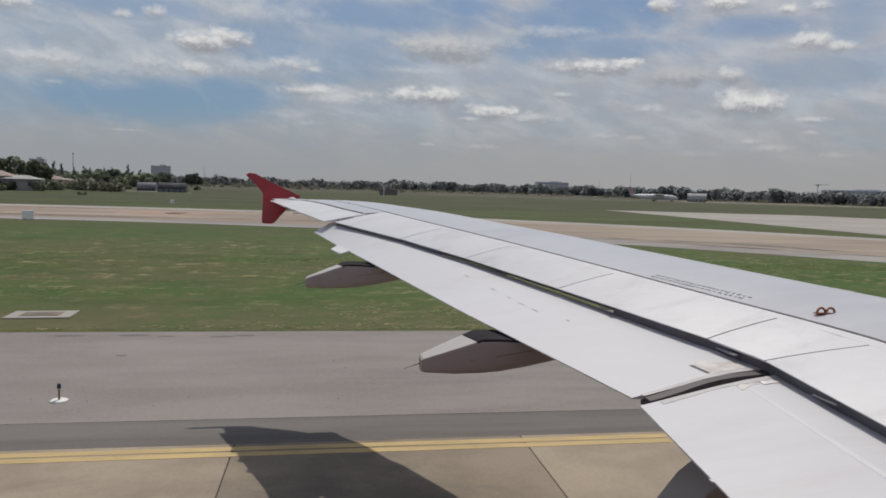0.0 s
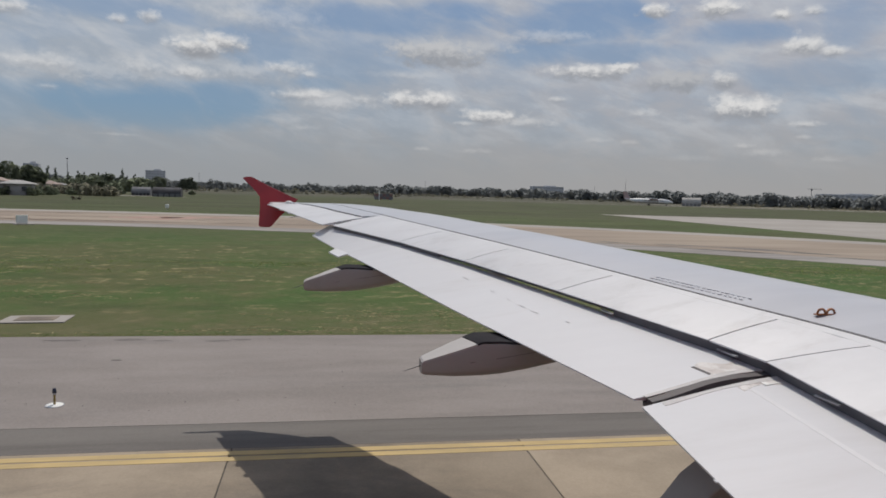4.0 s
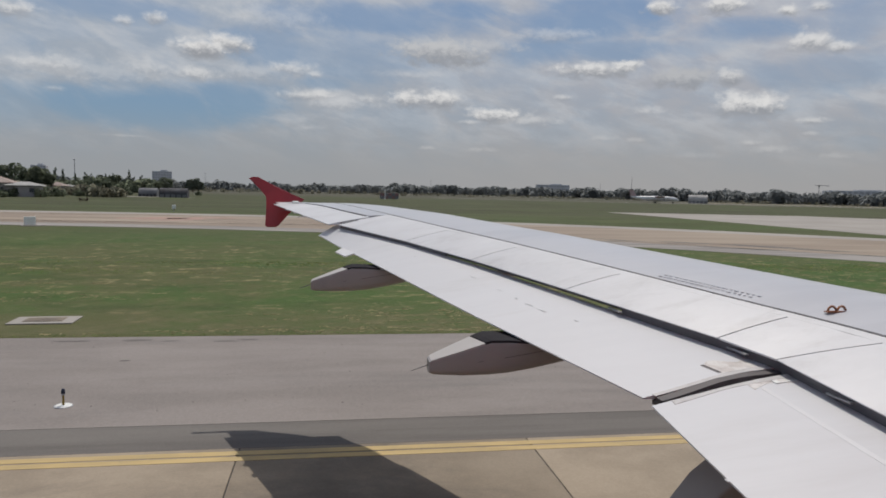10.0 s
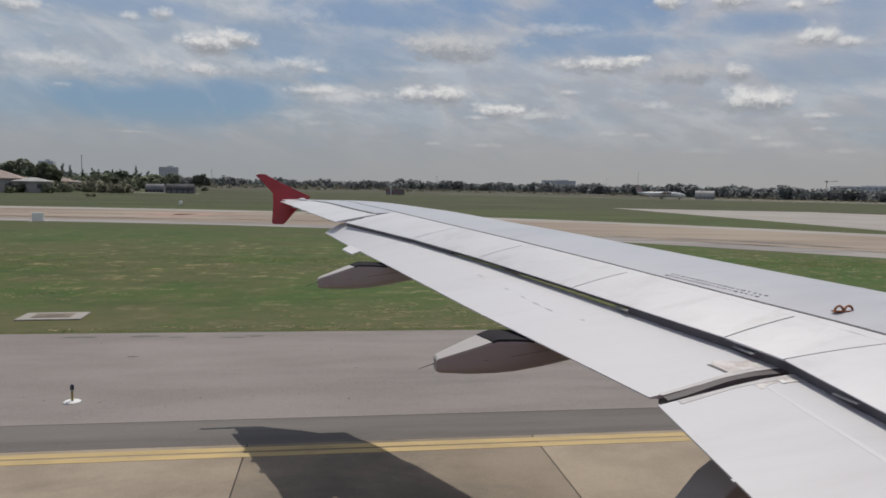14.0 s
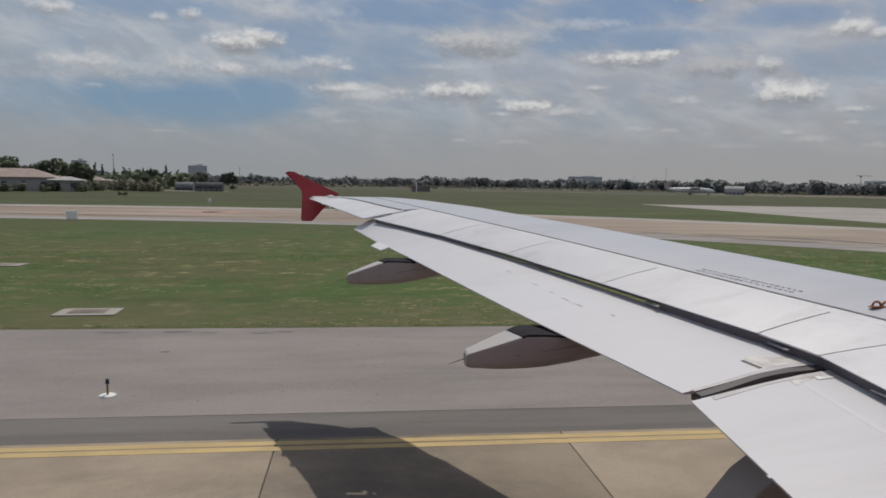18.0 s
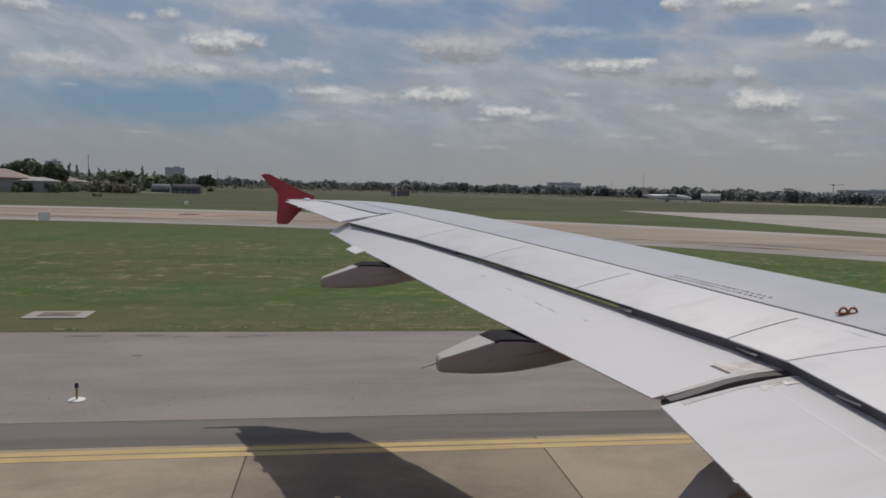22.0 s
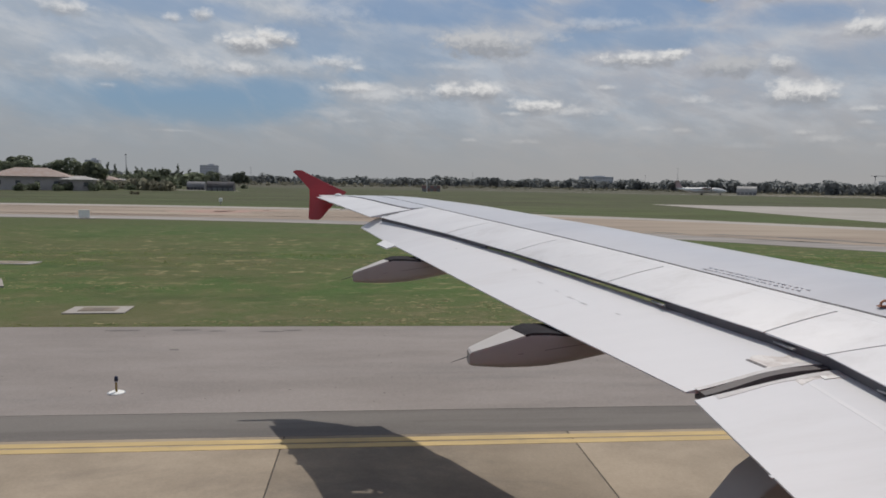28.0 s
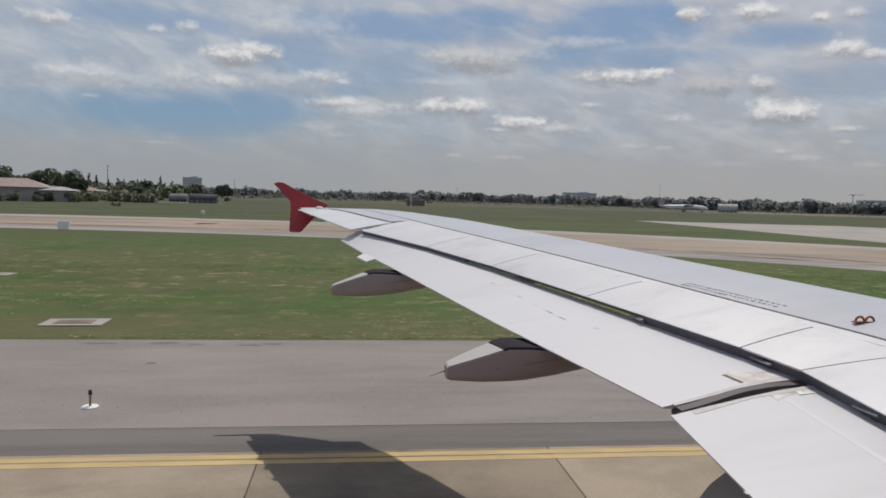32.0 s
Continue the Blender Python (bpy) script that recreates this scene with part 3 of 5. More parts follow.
shoulder = tagged(part("shoulder", prism([(-150, BAND), (62, BAND), (68, 19), (66, VERGE), (-150, VERGE)], -0.2, 0.018), M_ASPHALT),
                  "weathered grey asphalt taxiway shoulder", "road shoulder", kind="structure")
tagged(part("edge_strip", prism([(-150, EDGE + 0.01), (62, EDGE + 0.01), (62, BAND - 0.012), (-150, BAND - 0.012)], -0.2, 0.016), M_ASPHALT_DARK),
       "darker asphalt strip beside the yellow edge lines", "road shoulder", kind="structure")
tagged(part("shoulder_far_side", prism([(-150, -VERGE), (86, -VERGE), (86, -EDGE - 0.01), (-150, -EDGE - 0.01)], -0.2, 0.018), M_ASPHALT),
       "weathered grey asphalt taxiway shoulder", "road shoulder", kind="structure")
for y in (13.41, 13.65):
    tagged(part("edge_line", prism([(-150, y - 0.092), (58, y - 0.092), (58, y + 0.092), (-150, y + 0.092)], 0.026, 0.030), M_YELLOW),
           "worn yellow painted taxiway edge line", "road marking", group="taxiway edge lines", kind="structure")

# the parallel taxiway beyond the grass, which bends in towards the runway end
def ribbon(line, w0, w1, z, name, mat, label):
    """A strip along a centre line, from w0 to w1 metres to its left."""
    pts = [Vector((*p, 0)) for p in line]
    smooth_line = []
    for i in range(len(pts) - 1):
        p0, p1, p2, p3 = pts[max(i - 1, 0)], pts[i], pts[i + 1], pts[min(i + 2, len(pts) - 1)]
        for k in range(10):
            t = k / 10
            smooth_line.append(0.5 * (2 * p1 + (p2 - p0) * t + (2 * p0 - 5 * p1 + 4 * p2 - p3) * t * t + (3 * p1 - p0 - 3 * p2 + p3) * t ** 3))
    smooth_line.append(pts[-1])
    left, right = [], []
    for i, p in enumerate(smooth_line):
        d = (smooth_line[min(i + 1, len(smooth_line) - 1)] - smooth_line[max(i - 1, 0)]).normalized()
        s = Vector((-d.y, d.x, 0))
        left.append(p + s * w1), right.append(p + s * w0)
    n = len(left)
    verts = [(*v.xy, z) for v in left] + [(*v.xy, z) for v in right] + [(*v.xy, -0.2) for v in left] + [(*v.xy, -0.2) for v in right]
    faces = []
    for i in range(n - 1):
        faces += [(i, n + i, n + i + 1, i + 1), (i, i + 1, 2 * n + i + 1, 2 * n + i), (n + i, 3 * n + i, 3 * n + i + 1, n + i + 1)]
    return tagged(part(name, mesh_from(name, verts, faces, mat), mat), label, "taxiway", kind="structure")


LINE = [(-420, 97), (-160, 97), (-60, 97), (-25, 96), (2, 91), (28, 79), (50, 62), (68, 44), (84, 26)]
ribbon(LINE, -13.5, 11.5, 0.022, "parallel_taxiway", M_BROWN, "sandy brown concrete taxiway beyond the grass")
ribbon(LINE, 11.5, 17.5, 0.018, "parallel_shoulder_outer", M_PALE, "pale grey shoulder of the far taxiway")
ribbon(LINE, -19.0, -13.5, 0.018, "parallel_shoulder_inner", M_SHOULDER, "stained grey shoulder of the far taxiway")

# the runway end, which the taxiway crosses further on
runway = thing("runway", "tan concrete runway end with white threshold bars", "runway", kind="structure")
part("runway_bed", prism([(88, -260), (133, -260), (133, 62), (88, 62)], -0.2, 0.020), M_CONCRETE, runway)
for x in (88.8, 132.2):
    part("side_stripe", prism([(x - 0.45, -60), (x + 0.45, -60), (x + 0.45, 60), (x - 0.45, 60)], 0.021, 0.026), M_WHITEPAINT, runway, "white runway side stripe")
for k in range(12):
    x = 93.5 + k * 3.1 + (0.9 if k > 5 else 0)
    part("threshold_bar", prism([(x - 0.9, 27), (x + 0.9, 27), (x + 0.9, 57), (x - 0.9, 57)], 0.021, 0.026), M_WHITEPAINT, runway, "white threshold bar with black border")
tagged(part("blast_pad", prism([(70, 62.1), (150, 62.1), (150, 128), (118, 160), (67, 163), (70, 88)], -0.2, 0.016), M_PALE),
       "pale grey concrete pad behind the runway end", "apron", kind="structure")
tagged(part("distant_taxiway", prism([(196, 395), (700, 262), (700, 276), (200, 403)], -0.2, 0.03), M_PALE), "pale distant taxiway strip", "taxiway", kind="structure")
tagged(part("distant_strip", prism([(-120, 640), (760, 470), (760, 486), (-120, 650)], -0.2, 0.03), M_PALE), "pale distant perimeter road", "road", kind="structure")
tagged(part("bare_ground", prism([(215, 404), (700, 280), (700, 322), (260, 440)], -0.2, 0.02), M_SOIL), "bare brown earth beside the distant taxiway", "soil", kind="structure")
# ---------------------------------------------------------------- the airliner
# span stations run along +y, the nose points to +x
TRAIL = [(2.0, 3.25), (6.6, 3.22), (7.11, 3.08), (8.82, 2.40), (10.44, 1.73), (11.82, 1.07), (13.4, 0.15), (16.6, -1.07), (17.4, -1.38)]
FLAP_END = [(6.45, 2.17), (7.04, 1.97), (7.73, 1.73), (8.73, 1.385), (9.33, 1.195), (10.03, 0.975), (10.87, 0.715), (11.85, 0.395), (12.46, 0.185), (13.72, -0.18)]
CAMBER = [(2.0, 0.108), (8.0, 0.112), (11.0, 0.117), (13.5, 0.098), (15.0, 0.072), (16.0, 0.045), (16.6, 0.015)]


def along(table, y):
    return float(np.interp(y, [a for a, b in table], [b for a, b in table]))


def trail(y):
    return along(TRAIL, y)


def lead(y):
    """Leading edge, straight but for the raked tip."""
    return 0.5 + 0.52 * (17.1 - y) - 1.22 * max(0.0, (y - 15.1) / 1.5) ** 3


def datum(y):
    return 3.26 + 0.085 * (y - 6.4)


def upper(s, y):
    """The wing's upper skin; s runs from the spoilers' trailing edge to the leading edge."""
    c, m = lead(y) - trail(y), 0.62
    g = 1 - abs(1 - s / m) ** 1.8 if s < m else 1 - ((s - m) / (1 - m)) ** 2.2 * 0.75
    return Vector((trail(y) + s * c, y, datum(y) + along(CAMBER, y) * c * g))


def lower(s, y):
    c = lead(y) - trail(y)
    nose = upper(1, y).z
    return Vector((trail(y) + s * c, y, nose - (0.055 * c + 0.03) * (1 - s) ** 0.55))


airliner = thing("airliner", "airliner with pale grey wing, white flaps and red wingtip fence", "aircraft")
HINGE = [(2.0, 0.262), (7.5, 0.266), (9.0, 0.283), (10.0, 0.291), (11.0, 0.298), (12.0, 0.318), (13.0, 0.347), (14.0, 0.383), (15.0, 0.420), (15.8, 0.480)]
AILERON_HINGE = [(13.45, 0.240), (14.5, 0.240), (15.5, 0.260), (16.1, 0.275), (16.7, 0.10)]


def span(v, y0, y1):
    return y0 + (y1 - y0) * v


def wing_box():
    y0, y1, nu, nv = 1.5, 16.62, 26, 60
    rear = lambda y: along(HINGE, y) + 0.010 if y < 13.45 else along(AILERON_HINGE, y) + 0.003
    top = lambda u, v: upper(rear(span(v, y0, y1)) + (1 - rear(span(v, y0, y1))) * (1 - (1 - u) ** 1.7), span(v, y0, y1))
    bot = lambda u, v: lower(rear(span(v, y0, y1)) + (1 - rear(span(v, y0, y1))) * (1 - (1 - u) ** 1.7), span(v, y0, y1)) - Vector((0, 0, 0.0 if u == 1 else 0.004))
    return sheet(top, bot, nu, nv)


wing = soften(part("wing", wing_box(), M_WING, airliner, "pale blue-grey painted wing skin"), 40)


def slat():
    """The run-out slat ahead of the leading edge."""
    y0, y1 = 2.0, 16.17
    front = lambda y: lead(y) + 0.10 if y < 14.6 else max(lead(y) + 0.04, 2.36 - 0.60 * (y - 13.73))
    top = lambda u, v: Vector((span(u, lead(span(v, y0, y1)) - 0.03, front(span(v, y0, y1))), span(v, y0, y1), upper(1, span(v, y0, y1)).z - 0.02 - 0.07 * u * u))
    return sheet(top, lambda u, v: top(u, v) - Vector((0, 0, 0.02 + 0.07 * (1 - u))), 5, 50)


soften(part("slat", slat(), M_PANEL, airliner, "pale slat run out ahead of the wing"))


def panel_between(y0, y1, s0=0.0, s1=None, thick=0.03, nu=8, nv=6, lift=0.0, skew0=0.0, skew1=0.0):
    """A panel of the upper skin, nearly up to the hinge line where s1 is not given."""
    def top(u, v):
        y = span(v, y0 + skew0 * u, y1 + skew1 * u)
        return upper(s0 + ((0.87 * along(HINGE, y) if s1 is None else s1) - s0) * u, y) + Vector((0, 0, lift))
    bot = lambda u, v: top(u, v) - Vector((0, 0, thick * (0.25 + 0.75 * min(1, u * 4))))
    return sheet(top, bot, nu, nv)


GAP = 0.0075
for a, b in ((1.9, 6.58), (7.12, 8.83), (8.83, 10.43), (10.43, 11.82), (11.82, 13.40)):
    soften(part("spoiler", panel_between(a + GAP, b - GAP, skew1=-0.22 if a < 2 else 0.0), M_PANEL, airliner, "white spoiler panel"))
soften(part("fixed_panel", panel_between(6.58 + GAP, 7.12 - GAP, thick=0.05, skew0=-0.22), M_PANEL, airliner, "white fixed shroud panel"))
# sealant along the hinge line, a hair above the skin
ledge = lambda u, v, d: upper(along(HINGE, span(v, 1.9, 13.40)) * span(u, 0.872, 0.998), span(v, 1.9, 13.40)) + Vector((0, 0, d))
soften(part("shroud_strip", sheet(lambda u, v: ledge(u, v, 0.0), lambda u, v: ledge(u, v, -0.04), 2, 40), M_PANEL, airliner, "white fixed strip ahead of the spoilers"))
seal_at = lambda u, v, d: upper(along(HINGE, span(v, 1.9, 13.45)) + 0.001 + 0.0085 * u, span(v, 1.9, 13.45)) + Vector((0, 0, d))
part("hinge_seal", sheet(lambda u, v: seal_at(u, v, 0.003), lambda u, v: seal_at(u, v, -0.05), 1, 40), M_SEAM, airliner, "dark sealed hinge line")
seam_at = lambda u, v, d: upper(along(HINGE, span(v, 13.45, 15.8)) + 0.003 + 0.007 * u, span(v, 13.45, 15.8)) + Vector((0, 0, d))
part("skin_seam", sheet(lambda u, v: seam_at(u, v, 0.0025), lambda u, v: seam_at(u, v, -0.01), 1, 16), M_SEAM, airliner, "faint skin seam")


def aileron():
    y0, y1 = 13.47, 16.30
    hinge = lambda y: along(AILERON_HINGE, y)
    def top(u, v):
        y = span(v, y0, y1)
        p = upper(hinge(y) * u, y)
        p.x -= 0.13 * (1 - u)
        return p - Vector((0, 0, 0.006))
    def bot(u, v):
        return top(u, v) - Vector((0, 0, 0.012 + 0.10 * u))
    return sheet(top, bot, 6, 24)


soften(part("aileron", aileron(), M_PANEL, airliner, "white aileron"))
gap_at = lambda u, v, d: upper(along(AILERON_HINGE, span(v, 13.60, 16.08)) + 0.016 * (u - 0.5), span(v, 13.60, 16.08)) + Vector((0, 0, d))
part("aileron_seam", sheet(lambda u, v: gap_at(u, v, 0.004), lambda u, v: gap_at(u, v, -0.05), 1, 16), M_SEAM, airliner, "dark aileron hinge gap")
# shaded gap at the aileron's inner end, drawn as a dark strip on the skin
part("end_seal", panel_between(13.37, 13.50, 0.03, 0.13, 0.02, lift=0.004), M_SEAM, airliner, "dark strip drawn for the shaded gap at the aileron's inner end")
soften(part("tip_panel", panel_between(16.28, 16.64, 0.0, 0.24, 0.05), M_PANEL, airliner, "white wingtip panel"))


def flap(y_in, y_out, skew, end, skew_out=0.06, nose=0.16, drop_nose=0.075, drop_in=0.222, drop_out=0.212, nv=24):
    """A flap run out behind the spoilers: a rounded nose, then a flat fall to the trailing edge."""
    prof_t = [(0.0, 0.10), (0.015, 0.05), (0.04, 0.02), (0.08, 0.006), (0.13, 0.0), (0.3, -0.012), (0.5, -0.014), (0.75, -0.008), (1.0, 0.0)]
    prof_b = [(0.0, 0.115), (0.015, 0.15), (0.04, 0.18), (0.08, 0.20), (0.13, 0.21), (0.3, 0.19), (0.5, 0.14), (0.75, 0.07), (1.0, 0.010)]
    def point(prof, u, v):
        k = min(int(u * 8 + 0.5), 8)
        f, d = prof[k]
        y = span(v, y_in + skew * (1 - f), y_out + skew_out * (1 - f))
        x0, x1 = trail(y) + nose, end(y)
        te = span((y - y_in) / (y_out - y_in), drop_in, drop_out)
        dn = drop_nose - 0.052 * max(0.0, min(1.0, (y - 7.4) / 6.0))
        return Vector((x0 + (x1 - x0) * f, y, datum(y) - (dn + (te - dn) * f) - d))
    return sheet(lambda u, v: point(prof_t, u, v), lambda u, v: point(prof_b, u, v), 8, nv)


outer_flap = soften(part("outboard_flap", flap(6.49, 13.66, 0.19, lambda y: along(FLAP_END, y)), M_FLAP, airliner, "white outboard flap run out"), 30)
inner_flap = soften(part("inboard_flap", flap(1.9, 6.35, 0.0, lambda y: 1.98 + 0.05 * (y - 2.9), 0.20, drop_in=0.222, drop_out=0.222), M_FLAP, airliner, "white inboard flap run out"), 30)


def flap_top(f, y, lift=0.0, inner=False):
    """A place on the flaps' upper skin, f from nose to trailing edge."""
    x0 = trail(y) + 0.16
    x1 = 1.98 + 0.05 * (y - 2.9) if inner else along(FLAP_END, y)
    te = 0.222 if inner else 0.222 - 0.010 * (y - 6.49) / 7.17
    bulge = float(np.interp(f, [0.0, 0.015, 0.04, 0.08, 0.13, 0.3, 0.5, 0.75, 1.0], [0.10, 0.05, 0.02, 0.006, 0, -0.012, -0.014, -0.008, 0]))
    dn = 0.075 - 0.052 * max(0.0, min(1.0, (y - 7.4) / 6.0))
    return Vector((x0 + (x1 - x0) * f, y, datum(y) - (dn + (te - dn) * f) - bulge + lift))


def strip_on_flap(f0, f1, ya, yb, lift, inner=False, n=10, thick=0.02, bulge=0.0):
    """A thin strip laid on a flap; ya and yb give its edges along the chord."""
    top = lambda u, v: flap_top(span(u, f0, f1), span(v, ya(span(u, f0, f1)), yb(span(u, f0, f1))), lift + bulge * math.sin(math.pi * u) ** 2, inner)
    bot = lambda u, v: top(u, v) - Vector((0, 0, thick + bulge))
    return sheet(top, bot, n, 2)


edge_in = lambda f: 6.49 + 0.19 * (1 - f)
# the joint between the two flaps: rubber, stained strips and worn metal
edge_out = lambda f: 6.35 + 0.20 * (1 - f)
sway = lambda f: 0.012 * math.sin(2 * math.pi * (f - 0.12))
part("flap_joint_seal", strip_on_flap(0.06, 0.93, lambda f: edge_out(f) - 0.004, lambda f: edge_in(f) + 0.01, -0.035, n=14, thick=0.03), M_SEAL, airliner, "dark rubber joint between the flaps")
part("joint_strip", strip_on_flap(0.09, 0.93, lambda f: edge_in(f) - 0.082 + sway(f), lambda f: edge_in(f) - 0.014 + sway(f), -0.006, n=18, thick=0.02, bulge=0.014), M_BROWNMETAL, airliner, "brown stained joint strip")
part("joint_lip", strip_on_flap(0.09, 0.93, lambda f: edge_in(f) - 0.010 + sway(f), lambda f: edge_in(f) + 0.022 + sway(f) + 0.02 * (1 - f), 0.003, n=18, thick=0.006), M_BOOTLIGHT, airliner, "pale grey joint lip")
part("clear_strip", strip_on_flap(0.08, 0.88, lambda f: edge_out(f) - 0.055 - 0.012 * math.sin(9 * f), lambda f: edge_out(f) - 0.006, 0.003, True, 14, 0.004), M_BOOTLIGHT, airliner, "worn pale strip along the joint")
part("worn_patch", strip_on_flap(0.14, 0.42, lambda f: edge_in(f) + 0.055, lambda f: edge_in(f) + 0.25 + 0.05 * math.sin(23 * f) - 0.22 * abs(f - 0.26), 0.0015, n=14, thick=0.003), M_BARE, airliner, "bare worn metal patch")
part("worn_rim", strip_on_flap(0.40, 0.425, lambda f: edge_in(f) + 0.07, lambda f: edge_in(f) + 0.24, 0.002, n=4, thick=0.003), M_BROWNMETAL, airliner, "grimy rim of the worn patch")
part("worn_patch", strip_on_flap(0.10, 0.40, lambda f: edge_out(f) - 0.13 - 0.03 * math.sin(17 * f), lambda f: edge_out(f) - 0.05, 0.0015, True, 12, 0.003), M_BARE, airliner, "bare worn metal patch")
# L-shaped glint by the joint, drawn as two white pieces
part("bright_cap", strip_on_flap(0.21, 0.245, lambda f: edge_out(f) - 0.13, lambda f: edge_out(f) - 0.075, 0.007, True, 3), M_WHITE, airliner, "small white cap drawn as a glint")
part("bright_cap", strip_on_flap(0.13, 0.21, lambda f: edge_out(f) - 0.13, lambda f: edge_out(f) - 0.118, 0.006, True, 3), M_WHITE, airliner, "thin white edge of the drawn glint")
# the crease's soft highlight, a flush strip lighter than the flap paint
part("flap_crease", strip_on_flap(0.33, 0.36, lambda f: 2.0, lambda f: 6.34, 0.0012, True, 2, 0.0022), M_CREASE_LIGHT, airliner, "faint painted highlight of the crease along the flap")

# inside of the gap ahead of the flaps, open in the middle
def cove(y0, y1, depth, back=0.02):
    top = lambda u, v: upper(0.004 + 0.004 * u, span(v, y0, y1)) + Vector((0.03 + back * u, 0, -0.02))
    bot = lambda u, v: upper(0.004 + 0.004 * u, span(v, y0, y1)) + Vector((0.07 + back * u, 0, -0.02 - depth))
    return sheet(top, bot, 1, 12)


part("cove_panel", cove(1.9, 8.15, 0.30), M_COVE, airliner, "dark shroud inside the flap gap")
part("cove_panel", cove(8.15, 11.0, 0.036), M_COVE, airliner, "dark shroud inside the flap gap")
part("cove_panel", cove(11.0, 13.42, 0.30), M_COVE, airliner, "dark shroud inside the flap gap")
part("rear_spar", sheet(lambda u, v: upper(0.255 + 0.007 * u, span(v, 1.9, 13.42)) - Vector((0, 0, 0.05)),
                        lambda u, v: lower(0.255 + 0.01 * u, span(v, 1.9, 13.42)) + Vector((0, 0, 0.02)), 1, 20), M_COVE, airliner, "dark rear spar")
for y in (3.0, 3.75, 4.4, 4.62, 5.2, 5.95):
    part("shroud_bracket", box((0.02, 0.22, 0.014), (trail(y) + 0.004, y, datum(y) - 0.05), 0.003), M_STEEL, airliner, "pale bracket in the flap gap")
for y in (6.95, 8.2):
    part("shroud_bracket", box((0.03, 0.26, 0.015), (trail(y) + 0.02, y, datum(y) - 0.06), 0.004), M_STEEL, airliner, "grey bracket in the flap gap")
tab = [(0.26, 12.42), (0.189, 12.39), (0.095, 12.10), (0.224, 11.74), (0.349, 11.965), (0.42, 12.0)]
bm = prism(tab, 0.0, 0.016)
for v in bm.verts:
    v.co.z += datum(v.co.y) - 0.224
part("flap_tab", bm, M_FLAP, airliner, "small white flap tab")


def fairing(yc, half, x_te, z_te, droop=0.0):
    """A canoe under the flap: flat-topped tail with a blunt end, deep belly, nose faired into the wing."""
    prof = [(-0.69, -0.262, -0.372), (-0.65, -0.245, -0.385), (-0.40, -0.150, -0.392), (-0.17, -0.066, -0.385), (0.0, -0.066, -0.372), (0.25, -0.085, -0.33),
            (0.6, -0.10, -0.25), (1.2, -0.12, -0.20), (1.9, -0.13, -0.19), (2.6, -0.14, -0.165), (2.9, -0.14, -0.145)]
    width = [0.42, 0.50, 0.84, 1.0, 1.0, 1.0, 1.0, 1.0, 0.9, 0.55, 0.1]
    bm, rings = bmesh.new(), []
    for (x, t, b), w in zip(prof, width):
        h, mid, ring = (t - b) / 2, (t + b) / 2 + droop * min(x, 0.6), []
        for k in range(20):
            a = 2 * math.pi * (k + 0.5) / 20
            c, s = math.cos(a), math.sin(a)
            p = 0.10 if s > 0 else 0.6
            ring.append(bm.verts.new((x_te + x, yc + half * w * math.copysign(abs(c) ** p, c), z_te + mid + h * math.copysign(abs(s) ** p, s))))
        rings.append(ring)
    for a, b in zip(rings, rings[1:]):
        for k in range(20):
            bm.faces.new((a[k], a[(k + 1) % 20], b[(k + 1) % 20], b[k]))
    bm.faces.new(rings[0]), bm.faces.new(rings[-1][::-1])
    return bm


for yc, half, droop in ((6.32, 0.20, 0.75), (8.08, 0.21, 0.0), (11.3, 0.20, 0.0)):
    x_te = 2.72 if yc < 6.4 else 1.57 if yc < 9 else 0.463
    z_te = 2.67 if yc < 6.4 else datum(yc) - 0.215
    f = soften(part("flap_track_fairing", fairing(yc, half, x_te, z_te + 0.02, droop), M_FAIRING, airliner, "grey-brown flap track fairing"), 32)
    if yc > 8:
        part("fairing_seam", sheet(lambda u, v: Vector((x_te - 0.28 + 0.73 * u, yc - half * (0.94 + 0.066 * min(1, u * 2.6)), z_te - 0.227 + 0.115 * u + 0.004 * v)),
                                   lambda u, v: Vector((x_te - 0.28 + 0.73 * u, yc - half * 0.5, z_te - 0.227 + 0.115 * u + 0.004 * v)), 8, 1), M_SEAM, f, "dark panel seam")
        rise = lambda x: float(np.interp(x, [-0.69, -0.65, -0.40, -0.17, 0.0, 0.25], [-0.262, -0.245, -0.150, -0.066, -0.066, -0.085]))
        wide = lambda x: half * float(np.interp(x, [-0.69, -0.65, -0.40, -0.17], [0.42, 0.50, 0.84, 1.0]))
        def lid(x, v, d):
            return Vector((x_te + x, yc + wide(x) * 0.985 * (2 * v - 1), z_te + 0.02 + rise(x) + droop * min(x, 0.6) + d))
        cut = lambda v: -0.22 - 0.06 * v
        # top face overlaid in the paler tone to look sunlit
        part("fairing_lid", sheet(lambda u, v: lid(span(u, -0.675, cut(v)), v, 0.006), lambda u, v: lid(span(u, -0.675, cut(v)), v, -0.01), 10, 4), M_SUNLIT_TOP, f, "fairing top coloured paler as if sunlit")
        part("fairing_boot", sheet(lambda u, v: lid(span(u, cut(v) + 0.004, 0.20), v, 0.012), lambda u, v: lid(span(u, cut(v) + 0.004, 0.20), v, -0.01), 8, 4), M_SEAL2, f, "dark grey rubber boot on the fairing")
        part("static_wick", rod((x_te - 0.66, yc, z_te - 0.28), (x_te - 0.84, yc - 0.02, z_te - 0.335), 0.006, 0.002, 6), M_SEAM, f, "thin static discharger")

# wingtip fence
tip_y = 16.66
